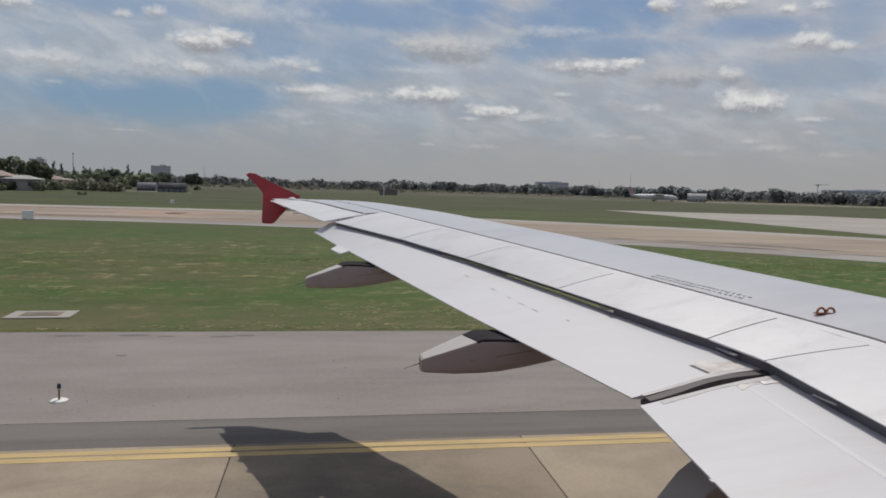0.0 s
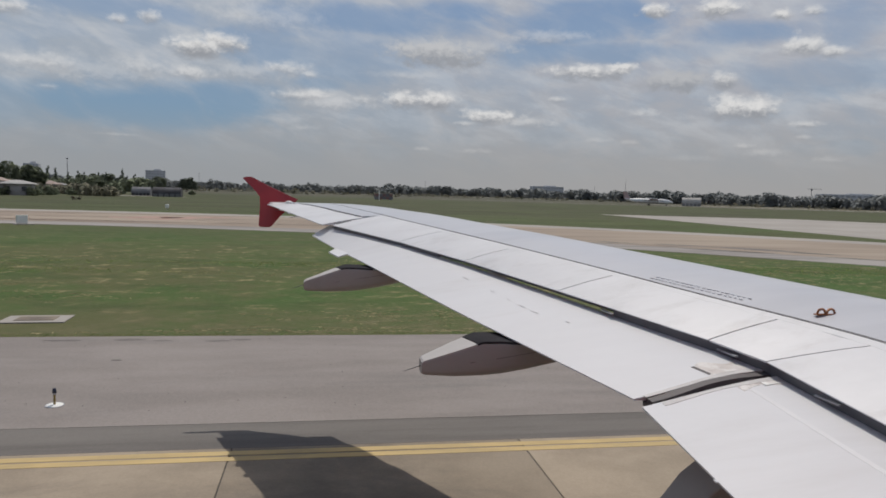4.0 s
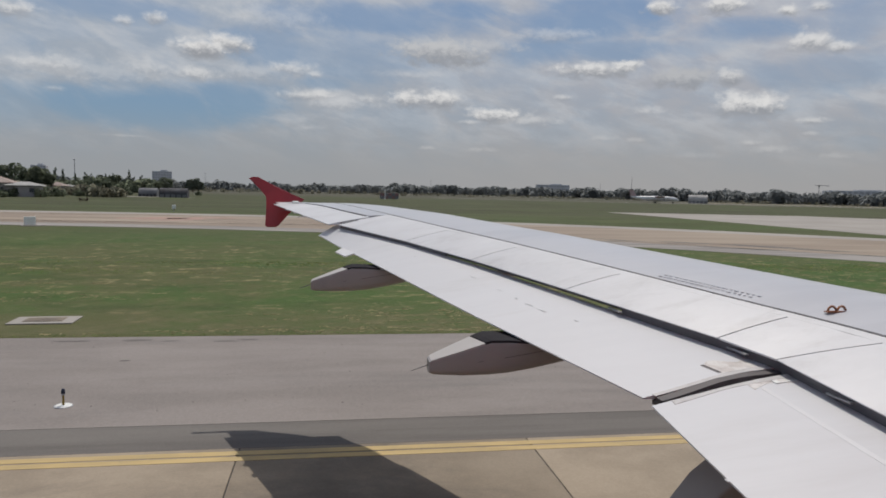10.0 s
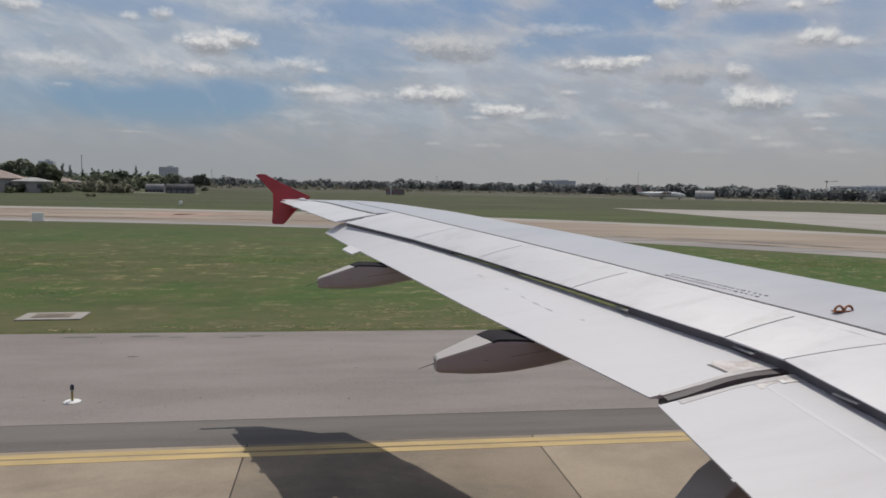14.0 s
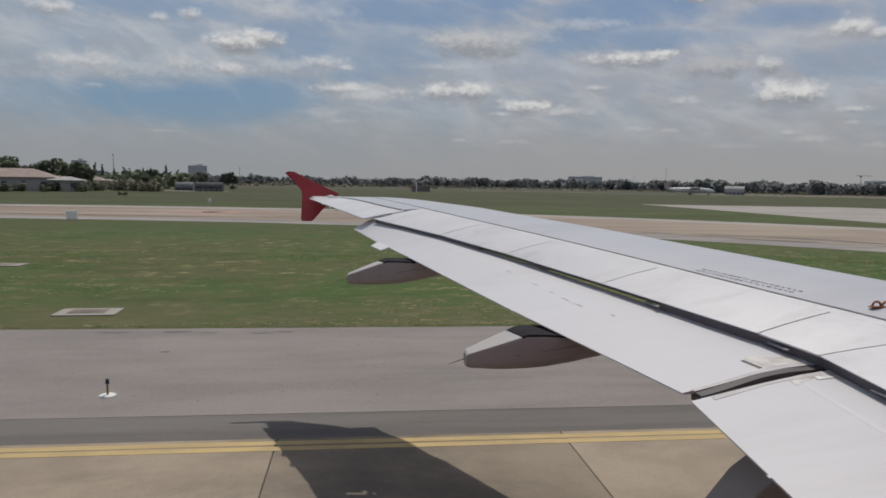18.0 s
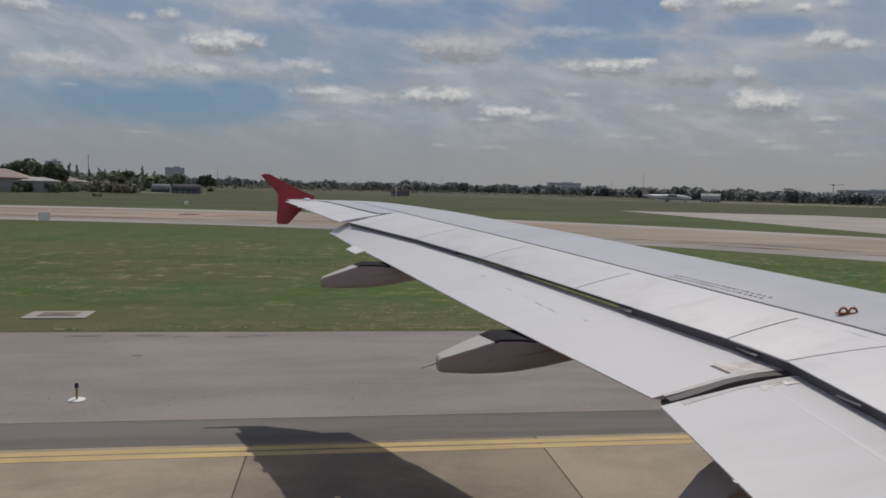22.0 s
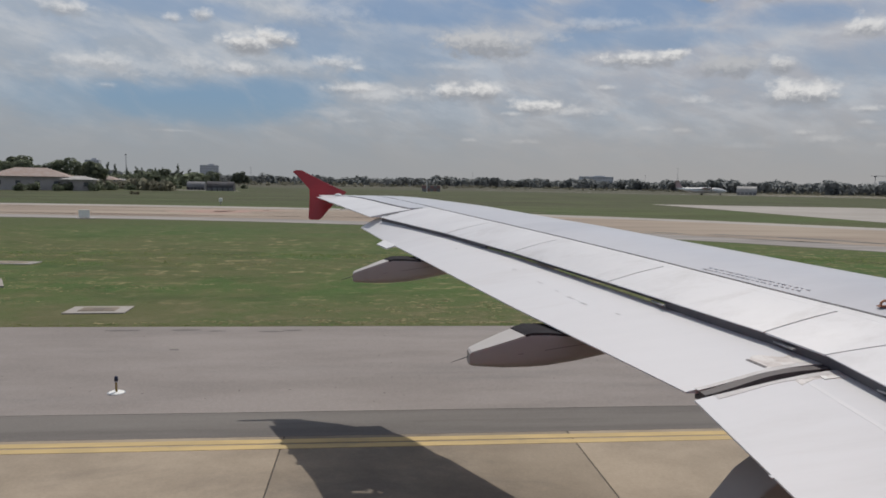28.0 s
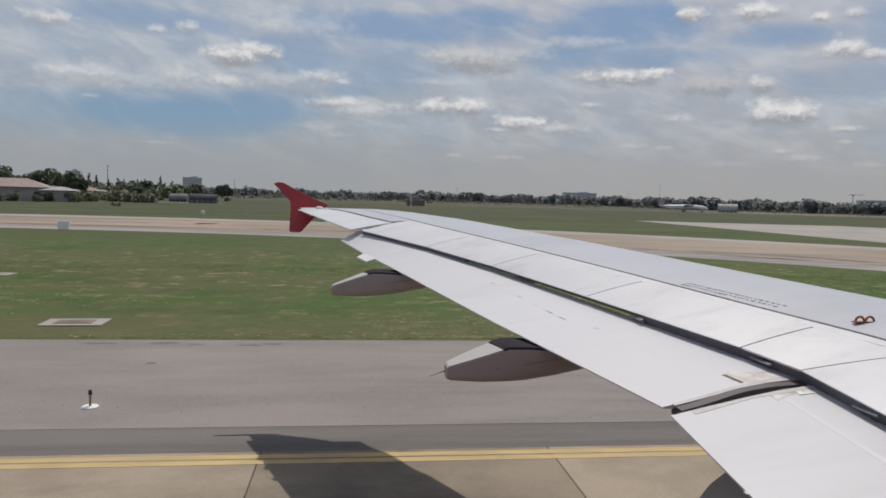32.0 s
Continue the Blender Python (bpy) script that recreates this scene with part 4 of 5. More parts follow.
outline = [(-1.62, 4.60), (-1.55, 4.635), (-1.43, 4.63), (-1.13, 4.475), (-0.77, 4.31), (-0.50, 4.195), (-0.58, 4.11), (-0.74, 3.965), (-0.90, 3.815), (-1.00, 3.66),
           (-1.05, 3.63), (-1.22, 3.63), (-1.26, 3.66), (-1.25, 4.06), (-1.24, 4.25), (-1.40, 4.40)]
bm = bmesh.new()
a = [bm.verts.new((x, tip_y + 0.43 * (z - 4.2) - 0.035, z)) for x, z in outline]      # canted outwards
b = [bm.verts.new((x, tip_y + 0.43 * (z - 4.2) + 0.035, z)) for x, z in outline]
bm.faces.new(a), bm.faces.new(b[::-1])
for i in range(len(a)):
    j = (i + 1) % len(a)
    bm.faces.new((a[i], b[i], b[j], a[j]))
bm.verts.index_update()
bmesh.ops.bevel(bm, geom=[e for e in bm.edges if len({v.index < len(outline) for v in e.verts}) == 1], offset=0.022, segments=2, affect="EDGES")
part("wingtip_fence", bm, M_RED, airliner, "red wingtip fence")
bm = bmesh.new()
bmesh.ops.create_uvsphere(bm, u_segments=14, v_segments=8, radius=1, matrix=Matrix.Translation((-0.66, 16.34, datum(16.34) + 0.03)) @ Matrix.Diagonal((0.075, 0.05, 0.035, 1)))
part("tip_light", bm, M_WHITE, airliner, "small white wingtip light cover", smooth=True)
for y in (14.55, 15.0, 15.42):
    x = upper(0, y).x - 0.13
    part("trailing_tab", prism([(x + 0.03, y - 0.13), (x - 0.01, y - 0.12), (x - 0.05, y + 0.01), (x + 0.02, y + 0.04)], datum(y) - 0.022, datum(y) - 0.006), M_PANEL, airliner)
    part("static_wick", rod((x - 0.03, y - 0.06, datum(y) - 0.014), (x - 0.13, y - 0.05, datum(y) - 0.03), 0.005, 0.002, 6), M_SEAM, airliner, "thin static discharger")

# escape rope hook on the upper skin
def on_skin(x, y):
    return upper((x - trail(y)) / (lead(y) - trail(y)), y)


hook = on_skin(4.04, 7.02)
bm = bmesh.new()
for k in (0, 1):
    for i in range(8):
        a0, a1 = math.pi * i / 8, math.pi * (i + 1) / 8
        cx = (k - 0.5) * 0.085
        p = lambda a: (hook.x + cx + 0.038 * math.cos(a), hook.y, hook.z + 0.004 + 0.042 * math.sin(a))
        rod(p(a0), p(a1), 0.010, seg=6, bm=bm)
box((0.20, 0.045, 0.010), (hook.x, hook.y, hook.z - 0.002), 0.003, bm)
part("rope_hook", bm, M_GOLD, airliner, "brown anodised double-loop rope hook", smooth=True)
# two rows of stencilling, too worn to read
rng = random.Random(5)
for row in (0, 1):
    f = 0.0
    while f < 1.0:
        w = rng.uniform(0.014, 0.042)
        y = span(f + w / 2, 8.55, 7.60)
        x = span(f + w / 2, 3.32, 3.74) + 0.010 - row * 0.062
        p = on_skin(x, y)
        part("stencil_bar", box((0.021, 0.95 * w, 0.002), (p.x, p.y, p.z + 0.002), turn=24), M_MARK, airliner)
        f += w + rng.uniform(0.014, 0.030)
# scuffs on the outboard flap
for f, y, l in ((0.42, 9.92, 0.16), (0.47, 9.3, 0.10), (0.50, 8.95, 0.05), (0.52, 8.72, 0.16), (0.53, 8.5, 0.16), (0.42, 11.2, 0.06), (0.48, 8.1, 0.06)):
    p = flap_top(f, y)
    part("scuff", box((0.008, l, 0.0015), (p.x, p.y, p.z + 0.002), turn=20), M_SCUFF, airliner, "dark scuff")
for y in (8.62, 10.2):
    p = flap_top(1.0, y)
    part("edge_clip", box((0.02, 0.04, 0.008), (p.x - 0.003, p.y, p.z - 0.007), 0.002), M_FLAP, airliner)
for y in (4.6, 5.35):
    p = flap_top(1.0, y, 0, True)
    part("edge_clip", box((0.02, 0.035, 0.008), (p.x - 0.003, p.y, p.z - 0.009), 0.002), M_FLAP, airliner)

# fuselage behind the camera, and the wheels that carry it
bm, rings = bmesh.new(), []
for x, r, lift in ((-15.5, 0.35, 1.0), (-12.5, 0.95, 0.62), (-9.0, 1.55, 0.28), (-5.5, 1.93, 0.03), (-3, 1.95, 0), (12.0, 1.95, 0), (14.5, 1.75, -0.08), (16.2, 1.25, -0.28), (17.2, 0.55, -0.5)):
    rings.append([bm.verts.new((x, r * math.cos(2 * math.pi * k / 48), 3.95 + lift + 1.05 * r * math.sin(2 * math.pi * k / 48))) for k in range(48)])
for a, b in zip(rings, rings[1:]):
    for k in range(48):
        bm.faces.new((a[k], a[(k + 1) % 48], b[(k + 1) % 48], b[k]))
bm.faces.new(rings[0]), bm.faces.new(rings[-1][::-1])
part("fuselage", bm, M_RED, airliner, "red fuselage side", smooth=True)
for k in range(24):
    part("cabin_window", box((0.23, 0.02, 0.33), (-4.2 + 0.53 * k + 0.13, 1.895, 4.28), 0.008), M_BLACKGLASS, airliner, "dark cabin window")
for x, y, r, z in ((3.9, 3.8, 0.58, 2.9), (3.9, -3.8, 0.58, 2.9), (15.2, 0.0, 0.38, 2.4)):
    leg = part("landing_gear", rod((x, y, r), (x, y, z), 0.11, 0.13, 12), M_STEEL, airliner, "grey landing gear leg")
    for s in (-0.46, 0.46):
        bm = rod((x, y + s * 0.8 - 0.16, r + 0.03), (x, y + s * 0.8 + 0.16, r + 0.03), r, seg=28)
        bmesh.ops.bevel(bm, geom=[e for e in bm.edges if abs(e.verts[0].co.y - e.verts[1].co.y) < 0.01], offset=0.07, segments=3, affect="EDGES")
        part("tyre", bm, M_TYRE, leg, "black tyre", smooth=True)
soften(part("starboard_stub", box((5.2, 3.6, 0.7), (5.4, -3.4, 2.45), 0.2), M_WING, airliner, "plain grey wing root"))

# ---------------------------------------------------------------- airfield furniture


def edge_light(x, y):
    ob = thing("edge_light", "short yellow taxiway edge light on a white base", "taxiway light", (x, y, 0.018), "taxiway edge lights")
    part("base_ring", rod((0, 0, 0), (0, 0, 0.012), 0.225, 0.22, 20), M_STEEL, ob, "dark rim of the base")
    bm = rod((0, 0, 0.01), (0, 0, 0.03), 0.20, 0.17, 20)
    part("base_plate", bm, M_WHITE, ob, "round white base plate")
    part("stem", rod((0, 0, 0.02), (0, 0, 0.30), 0.028, 0.024, 10), M_LAMPYELLOW, ob, "yellow stem")
    part("collar", rod((0, 0, 0.28), (0, 0, 0.32), 0.045, seg=12), M_STEEL, ob)
    bm = rod((0, 0, 0.32), (0, 0, 0.40), 0.05, 0.045, 12)
    bmesh.ops.create_uvsphere(bm, u_segments=12, v_segments=6, radius=0.045, matrix=Matrix.Translation((0, 0, 0.40)))
    part("lens", bm, M_LAMPBLUE, ob, "dark blue lens", smooth=True)
    return ob


lamp = edge_light(-5.15, 16.55)
lamp.scale = (0.8, 0.8, 0.8)
for x in (-63.0, 44.0, -118.0):
    copy_thing(lamp, pose(x, 16.55, 0.018))


def white_marker(x, y, w, h, d=0.25, plinth=True):
    ob = thing("marker_board", "small white marker board on a concrete pad in the grass", "sign", (x, y, 0), "marker boards")
    part("board", box((w, d, h), (0, 0, 0.12), 0.03), M_WHITE, ob, "white board")
    for s in (-0.3, 0.3):
        part("leg", rod((s * w, 0, 0.0), (s * w, 0, 0.14), 0.04), M_STEEL, ob)
    if plinth:
        part("pad", box((w * 1.8, d * 3.2, 0.08), (w * 0.15, -0.1, -0.01), 0.01), M_PALE, ob, "pale concrete pad")
    return ob


white_marker(-29.1, 76.4, 1.0, 0.8).rotation_euler = (0, 0, radians(28))
ob = thing("runway_light", "small white elevated light beyond the far taxiway", "runway light", (*bearing(-11.8, 121), 0))
part("post", rod((0, 0, 0), (0, 0, 0.5), 0.06), M_STEEL, ob)
part("lamp_head", box((0.55, 0.3, 0.62), (0, 0, 0.45), 0.08), M_WHITE, ob, "white lamp head")


def cabinet(x, y):
    ob = thing("equipment_cabinet", "white metal equipment cabinet on a concrete slab", "cabinet", (x, y, 0), turn=28)
    part("slab", box((2.7, 2.3, 0.08), (0, 0, 0), 0.02), M_PALE, ob, "pale concrete slab")
    body = part("body", box((0.85, 0.36, 1.15), (0, 0.1, 0.12), 0.02), M_WHITE, ob, "white cabinet body")
    part("door", box((0.78, 0.02, 1.02), (0, -0.09, 0.18), 0.006), M_WHITE, body)
    part("plinth", box((0.7, 0.28, 0.06), (0, 0.1, 0.07), 0.01), M_STEEL, ob)
    return ob


cabinet(-16.0, 31.0)
for x, y, w, d, t in ((-8.9, 25.75, 1.9, 1.2, 3), (-16.4, 28.4, 2.2, 1.0, 4), (10.6, 45.2, 3.4, 0.7, 8), (-17.8, 38.6, 2.4, 1.1, -6), (24.0, 32.0, 2.4, 1.2, 10)):
    ob = thing("concrete_cover", "pale concrete pit cover set in the grass", "pit cover", (x, y, 0), "pit covers", turn=t)
    part("frame", box((w, d, 0.04), (0, 0, 0), 0.01), M_PALE, ob, "pale concrete frame")
    part("lid", box((w * 0.6, d * 0.55, 0.03), (0, 0, 0.025), 0.008), M_CONCRETE, ob, "tan lid")
    part("slot", box((w * 0.3, 0.05, 0.006), (0.1, 0, 0.054)), M_SEAM, ob)


def text_mesh(body, size):
    cu = bpy.data.curves.new("letters", "FONT")
    cu.body, cu.size, cu.extrude, cu.align_x, cu.align_y = body, size, 0.004, "CENTER", "CENTER"
    tmp = new("letters", cu)
    me = bpy.data.meshes.new_from_object(tmp)
    bpy.data.objects.remove(tmp)
    bpy.data.curves.remove(cu)
    return me


ob = thing("taxiway_sign", "yellow taxiway sign with black arrow and letter B", "sign", (45.0, 31.0, 0))
part("plinth", box((3.6, 0.8, 0.12), (0, 0, 0), 0.02), M_PALE, ob, "pale concrete plinth")
part("housing", box((1.75, 0.28, 1.05), (0, 0, 0.2), 0.03), M_WHITE, ob, "white sign housing")
part("face", box((1.62, 0.02, 0.92), (0, -0.145, 0.265), 0.004), M_SIGNYELLOW, ob, "yellow sign face")
for s in (-0.6, 0.6):
    part("leg", rod((s, 0, 0.1), (s, 0, 0.22), 0.04), M_STEEL, ob)
me = text_mesh("B", 0.62)
me.materials.append(M_SEAL)
part("letter", me, M_SEAL, ob, "black letter B", at=pose(0.42, -0.165, 0.72, 90, 0, 0))
bm = box((0.42, 0.012, 0.07), (-0.38, -0.165, 0.70))
for s in (1, -1):
    rod((-0.60, -0.165, 0.735), (-0.45, -0.165, 0.735 + s * 0.12), 0.035, seg=4, bm=bm)
part("arrow", bm, M_SEAL, ob, "black arrow")

ob = thing("red_sign", "dark red holding sign with white frame", "sign", (-66.0, 62.0, 0))
part("housing", box((2.0, 0.3, 1.2), (0, 0, 0.25), 0.04), M_WHITE, ob, "white housing")
part("face", box((1.55, 0.02, 1.0), (-0.12, -0.155, 0.35), 0.004), M_SIGNRED, ob, "dark red face")
part("bar", box((0.9, 0.01, 0.25), (-0.12, -0.17, 0.72)), M_WHITEPAINT, ob, "pale writing bar")
for s in (-0.7, 0.7):
    part("leg", rod((s, 0, 0.0), (s, 0, 0.27), 0.05), M_STEEL, ob)

hold = thing("holding_marking", "yellow and black holding position bars painted on concrete", "road marking", (-31, 11.2, 0.026), kind="structure")
part("border", prism([(-2.9, -1.6), (2.9, -1.6), (2.9, 1.6), (-2.9, 1.6)], 0.0, 0.004), M_BLACKPAINT, hold, "black painted ground")
for k in range(5):
    x = -2.3 + k * 1.15
    part("bar", prism([(x - 0.2, -1.3), (x + 0.2, -1.3), (x + 0.2, 1.3), (x - 0.2, 1.3)], 0.004, 0.008), M_YELLOW, hold, "yellow bar")

# red paint left on the far taxiway
rs = random.Random(23)
for x, y, l, w in ((-21.5, 97.5, 3.4, 3.2), (-18.2, 96.0, 3.0, 2.6), (-20.0, 91.5, 3.6, 1.2), (-15.6, 99.5, 3.2, 1.6), (-12.6, 100.6, 2.6, 0.9), (-24.6, 95.0, 2.2, 1.4)):
    ring = [(x + l * math.cos(k * 0.449) * rs.uniform(0.7, 1.1), y + w * math.sin(k * 0.449) * rs.uniform(0.7, 1.1)) for k in range(14)]
    part("red_marking", prism(ring, 0.024, 0.027), M_REDPAINT, None)["label"] = "faded red mandatory marking on concrete"
for o in [o for o in scene.objects if o.name.startswith("red_marking")]:
    tagged(o, "", "road marking", "red markings", "structure")

# dark run-off stains on the far taxiway's inner shoulder and long tyre tracks on it
rs = random.Random(17)
for k in range(16):
    x = rs.uniform(4, 44)
    y = float(np.interp(x, [2, 28, 50], [91, 79, 62])) - rs.uniform(9.5, 17.5)
    a = float(np.interp(x, [2, 28, 50], [-0.30, -0.55, -0.70])) + rs.uniform(-0.06, 0.06)
    l, w = rs.uniform(2.0, 6.0), rs.uniform(0.15, 0.7)
    c, s = math.cos(a), math.sin(a)
    shape = [(-l, -w * 0.3), (-l * 0.4, -w), (l * 0.5, -w * 0.7), (l, 0.0), (l * 0.3, w * 0.8), (-l * 0.5, w)]
    tagged(part("stain", prism([(x + u * c - v * s, y + u * s + v * c) for u, v in shape], 0.020, 0.0235), M_ASPHALT_DARK), "dark run-off stain on the taxiway shoulder", "stain", "shoulder stains", "structure")
for k in range(34):
    x, y = rs.uniform(-75, 8), rs.choice((rs.uniform(84.5, 88), rs.uniform(88, 106), rs.uniform(104, 107.5)))
    l = rs.uniform(6, 24)
    tagged(part("track", prism([(x - l, y - 0.10), (x + l, y - 0.26), (x + l, y + 0.2), (x - l, y + 0.22)], 0.0225, 0.0255), M_TRACK), "brown tyre track on sandy concrete", "stain", "tyre tracks", "structure")

# dark tar marks on the shoulder near the grass
for x, y, l, w in ((-7.0, 22.55, 0.55, 0.10), (-5.3, 22.60, 0.45, 0.14), (-4.4, 22.45, 0.30, 0.10), (-2.9, 22.35, 0.40, 0.09), (-2.2, 22.50, 0.35, 0.13), (-5.0, 20.2, 0.14, 0.08)):
    ring = [(x + l * math.cos(k * 0.571) * rs.uniform(0.6, 1.1), y + w * math.sin(k * 0.571) * rs.uniform(0.5, 1.2)) for k in range(11)]
    tagged(part("tar_mark", prism(ring, 0.0185, 0.0215), M_ASPHALT_DARK), "dark tar mark on the grey shoulder", "stain", "tar marks", "structure")

# taxiway curve, patches and slab joints at the runway end
def stripe(line, w, z, name, mat, label, parent=None):
    """A painted line of width w through points in plan."""
    pts = [Vector((x, y, 0)) for x, y in line]
    verts, faces = [], []
    for i, p in enumerate(pts):
        d = (pts[min(i + 1, len(pts) - 1)] - pts[max(i - 1, 0)]).normalized()
        s = Vector((-d.y, d.x, 0)) * w / 2
        verts += [(p.x + s.x, p.y + s.y, z), (p.x - s.x, p.y - s.y, z)]
    faces = [(2 * i, 2 * i + 1, 2 * i + 3, 2 * i + 2) for i in range(len(pts) - 1)]
    return part(name, mesh_from(name, verts, faces, mat), mat, parent, label)


arc = [(58 + 12 * math.sin(math.pi * k / 24), 13.54 + 8 * (1 - math.cos(math.pi * k / 24)) / 1.0) for k in range(25)]
for w, off in ((0.15, 0.0), (0.15, 0.3)):
    tagged(stripe([(x + off, y) for x, y in arc], w, 0.030, "curve_line", M_YELLOW, "yellow painted curve at the taxiway junction"), "", "road marking", "taxiway curve lines", "structure")
stripe([(126 - 24 * math.sin(math.pi / 2 * k / 16), -6 + 34 * (1 - math.cos(math.pi / 2 * k / 16))) for k in range(17)], 0.3, 0.028, "lead_line", M_YELLOW, "yellow lead-in line", runway)
for y in (-18, -11, -4, 3, 10, 17, 24, 31, 38, 45, 52):
    stripe([(88, y), (133, y)], 0.05, 0.0215, "slab_joint", M_JOINT, "dark slab joint", runway)
for x in (92, 99, 106, 114, 121, 128):
    stripe([(x, -40), (x, 61)], 0.05, 0.0215, "slab_joint", M_JOINT, "dark slab joint", runway)
for x, y, w, d in ((118, 13.5, 2.4, 3.4), (121.5, 13.8, 0.9, 3.8), (109, 18, 0.6, 0.8)):
    part("dark_patch", prism([(x - w / 2, y - d / 2), (x + w * 0.6, y - d * 0.45), (x + w / 2, y + d / 2), (x - w * 0.4, y + d * 0.42)], 0.022, 0.025), M_ASPHALT_DARK, runway, "dark asphalt repair patch")
tagged(part("junction_shoulder", prism([(66, VERGE), (68, 19), (74, 24), (86, 27), (86, 60), (70, 62), (74, 40)], -0.2, 0.014), M_ASPHALT), "grey asphalt beside the runway end", "road shoulder", kind="structure")
tagged(part("junction_concrete", prism([(60, EDGE + 0.02), (87.9, EDGE + 0.02), (87.9, 26), (74, 23), (66, 17)], -0.2, 0.020), M_CONCRETE), "tan concrete at the taxiway junction", "taxiway", kind="structure")

# drainage ditch with standing water, behind the aircraft
tagged(part("ditch_water", prism([(-190, 40), (-112, 42), (-96, 50), (-84, 58), (-84, 66), (-100, 64), (-120, 52), (-190, 49)], -0.2, 0.006),
            material("ditch_water", (0.035, 0.038, 0.034), (0.05, 0.05, 0.045), 0.08, 0.15, scale=0.3)), "still dark water in a drainage ditch", "water", kind="structure")
tagged(part("ditch_bank", prism([(-190, 49), (-120, 52), (-100, 64), (-84, 66), (-84, 67.2), (-101, 65.4), (-121, 53.2), (-190, 50.3)], -0.2, 0.25), M_SOIL), "low brown earth bank beside the ditch", "bank", kind="structure")
tagged(part("service_apron", prism([(-300, 128), (-112, 128), (-86, 140), (-90, 176), (-300, 186)], -0.2, 0.012), M_ASPHALT), "grey asphalt service apron", "apron", kind="structure")

# scraps in the grass and on the shoulder
rs = random.Random(41)
def straw_clumps(count, seed):
    rr = np.random.default_rng(seed)
    verts, faces = [], []
    for _ in range(count):
        cx, cy = rr.uniform(-24, 38), VERGE + 0.5 + 24 * rr.uniform() ** 1.6
        if math.sin(cx * 0.23 + 1.3 * math.sin(cy * 0.35)) + 0.7 * math.sin(cy * 1.7 + cx * 0.05) < rr.normal(0.35, 0.35):
            continue
        for _ in range(rr.integers(3, 9)):
            x, y, a = cx + rr.normal(0, 0.22), cy + rr.normal(0, 0.06), rr.normal(0, 0.5)
            l, w = rr.uniform(0.02, 0.10), rr.uniform(0.008, 0.022)
            c, s, k = math.cos(a), math.sin(a), len(verts)
            verts += [(x - l * c, y - l * s, 0.008), (x + l * c, y + l * s, 0.010), (x + l * c - w * s, y + l * s + w * c, 0.02), (x - l * c * 0.7 - w * s, y - l * s * 0.7 + w * c, 0.024)]
            faces.append((k, k + 1, k + 2, k + 3))
    m = material("straw", (0.34, 0.29, 0.155), (0.24, 0.215, 0.11), 0.9, scale=0.4, island=0.25)
    return part("straw_litter", mesh_from("straw_litter", verts, faces, m), m)


tagged(straw_clumps(2600, 77), "pale dry straw left on the mown grass", "straw", kind="stuff")
tagged(part("gravel_specks", mesh_from("gravel_specks", *(lambda c: ([p for x, y, s in c for p in ((x - s, y - s * 0.6, 0.019), (x + s, y - s * 0.4, 0.019), (x + s * 0.3, y + s, 0.019 + s * 0.5))],
       [(3 * i, 3 * i + 1, 3 * i + 2) for i in range(len(c))]))([(rs.uniform(-20, 30), rs.uniform(BAND + 0.1, VERGE - 0.1), rs.uniform(0.006, 0.028)) for _ in range(260)]), M_ASPHALT_DARK), M_ASPHALT_DARK),
       "small dark stones on the shoulder", "gravel", kind="stuff")
# ---------------------------------------------------------------- buildings


def hip_house(name, label, at, w, d, wall_h, roof_h, turn, roof_mat, eaves=0.8, doors=True):
    ob = thing(name, label, "house", at, turn=turn)
    part("wall", box((w, d, wall_h), (0, 0, 0), 0.03), M_WALL, ob, "off-white rendered wall")
    bm = bmesh.new()
    x, y, r = w / 2 + eaves, d / 2 + eaves, max(w / 2 - d / 2, 0.3)
    base = [bm.verts.new((sx * x, sy * y, wall_h)) for sx, sy in ((-1, -1), (1, -1), (1, 1), (-1, 1))]
    lip = [bm.verts.new((v.co.x, v.co.y, wall_h + 0.18)) for v in base]
    top = [bm.verts.new((s * r, 0, wall_h + roof_h)) for s in (-1, 1)]
    bm.faces.new(base[::-1])
    for i in range(4):
        bm.faces.new((base[i], base[(i + 1) % 4], lip[(i + 1) % 4], lip[i]))
    bm.faces.new((lip[0], lip[1], top[1], top[0])), bm.faces.new((lip[2], lip[3], top[0], top[1]))
    bm.faces.new((lip[1], lip[2], top[1])), bm.faces.new((lip[3], lip[0], top[0]))
    part("roof", bm, roof_mat, ob, "faded hipped roof")
    for k in range(max(2, int(w / 4))):
        wx = -w / 2 + (k + 0.5) * w / max(2, int(w / 4))
        win = part("window", box((1.2, 0.10, 1.1), (wx, -d / 2, wall_h * 0.42), 0.01), M_WINDOW, ob, "dark window")
        part("sill", box((1.5, 0.22, 0.08), (wx, -d / 2 - 0.05, wall_h * 0.42 - 0.1)), M_WALL, win)
    if doors:
        part("door", box((0.95, 0.08, 2.05), (w * 0.36, -d / 2, 0), 0.01), M_SHEDDARK, ob, "dark door")
    return ob


x, y = bearing(-24.6, 232)
hip_house("bungalow", "low white bungalow with a faded pinkish hipped roof", (x, y, 0), 19, 11, 3.7, 2.6, 14, M_TILE)
x, y = bearing(-21.6, 226)
hip_house("annex", "low annex with a pale grey roof", (x, y, 0), 8, 6, 3.0, 1.2, 14, M_ROOFGREY, doors=False)
x, y = bearing(-18.95, 300)
hip_house("hall", "low hall with a pale roof among bushes", (x, y, 0), 4.5, 4, 2.6, 0.8, 5, M_ROOFGREY, doors=False)
x, y = bearing(-19.7, 290)
hip_house("shed", "small shed with faded tile roof among bushes", (x, y, 0), 6, 5, 2.8, 1.5, 0, M_TILE, doors=False)


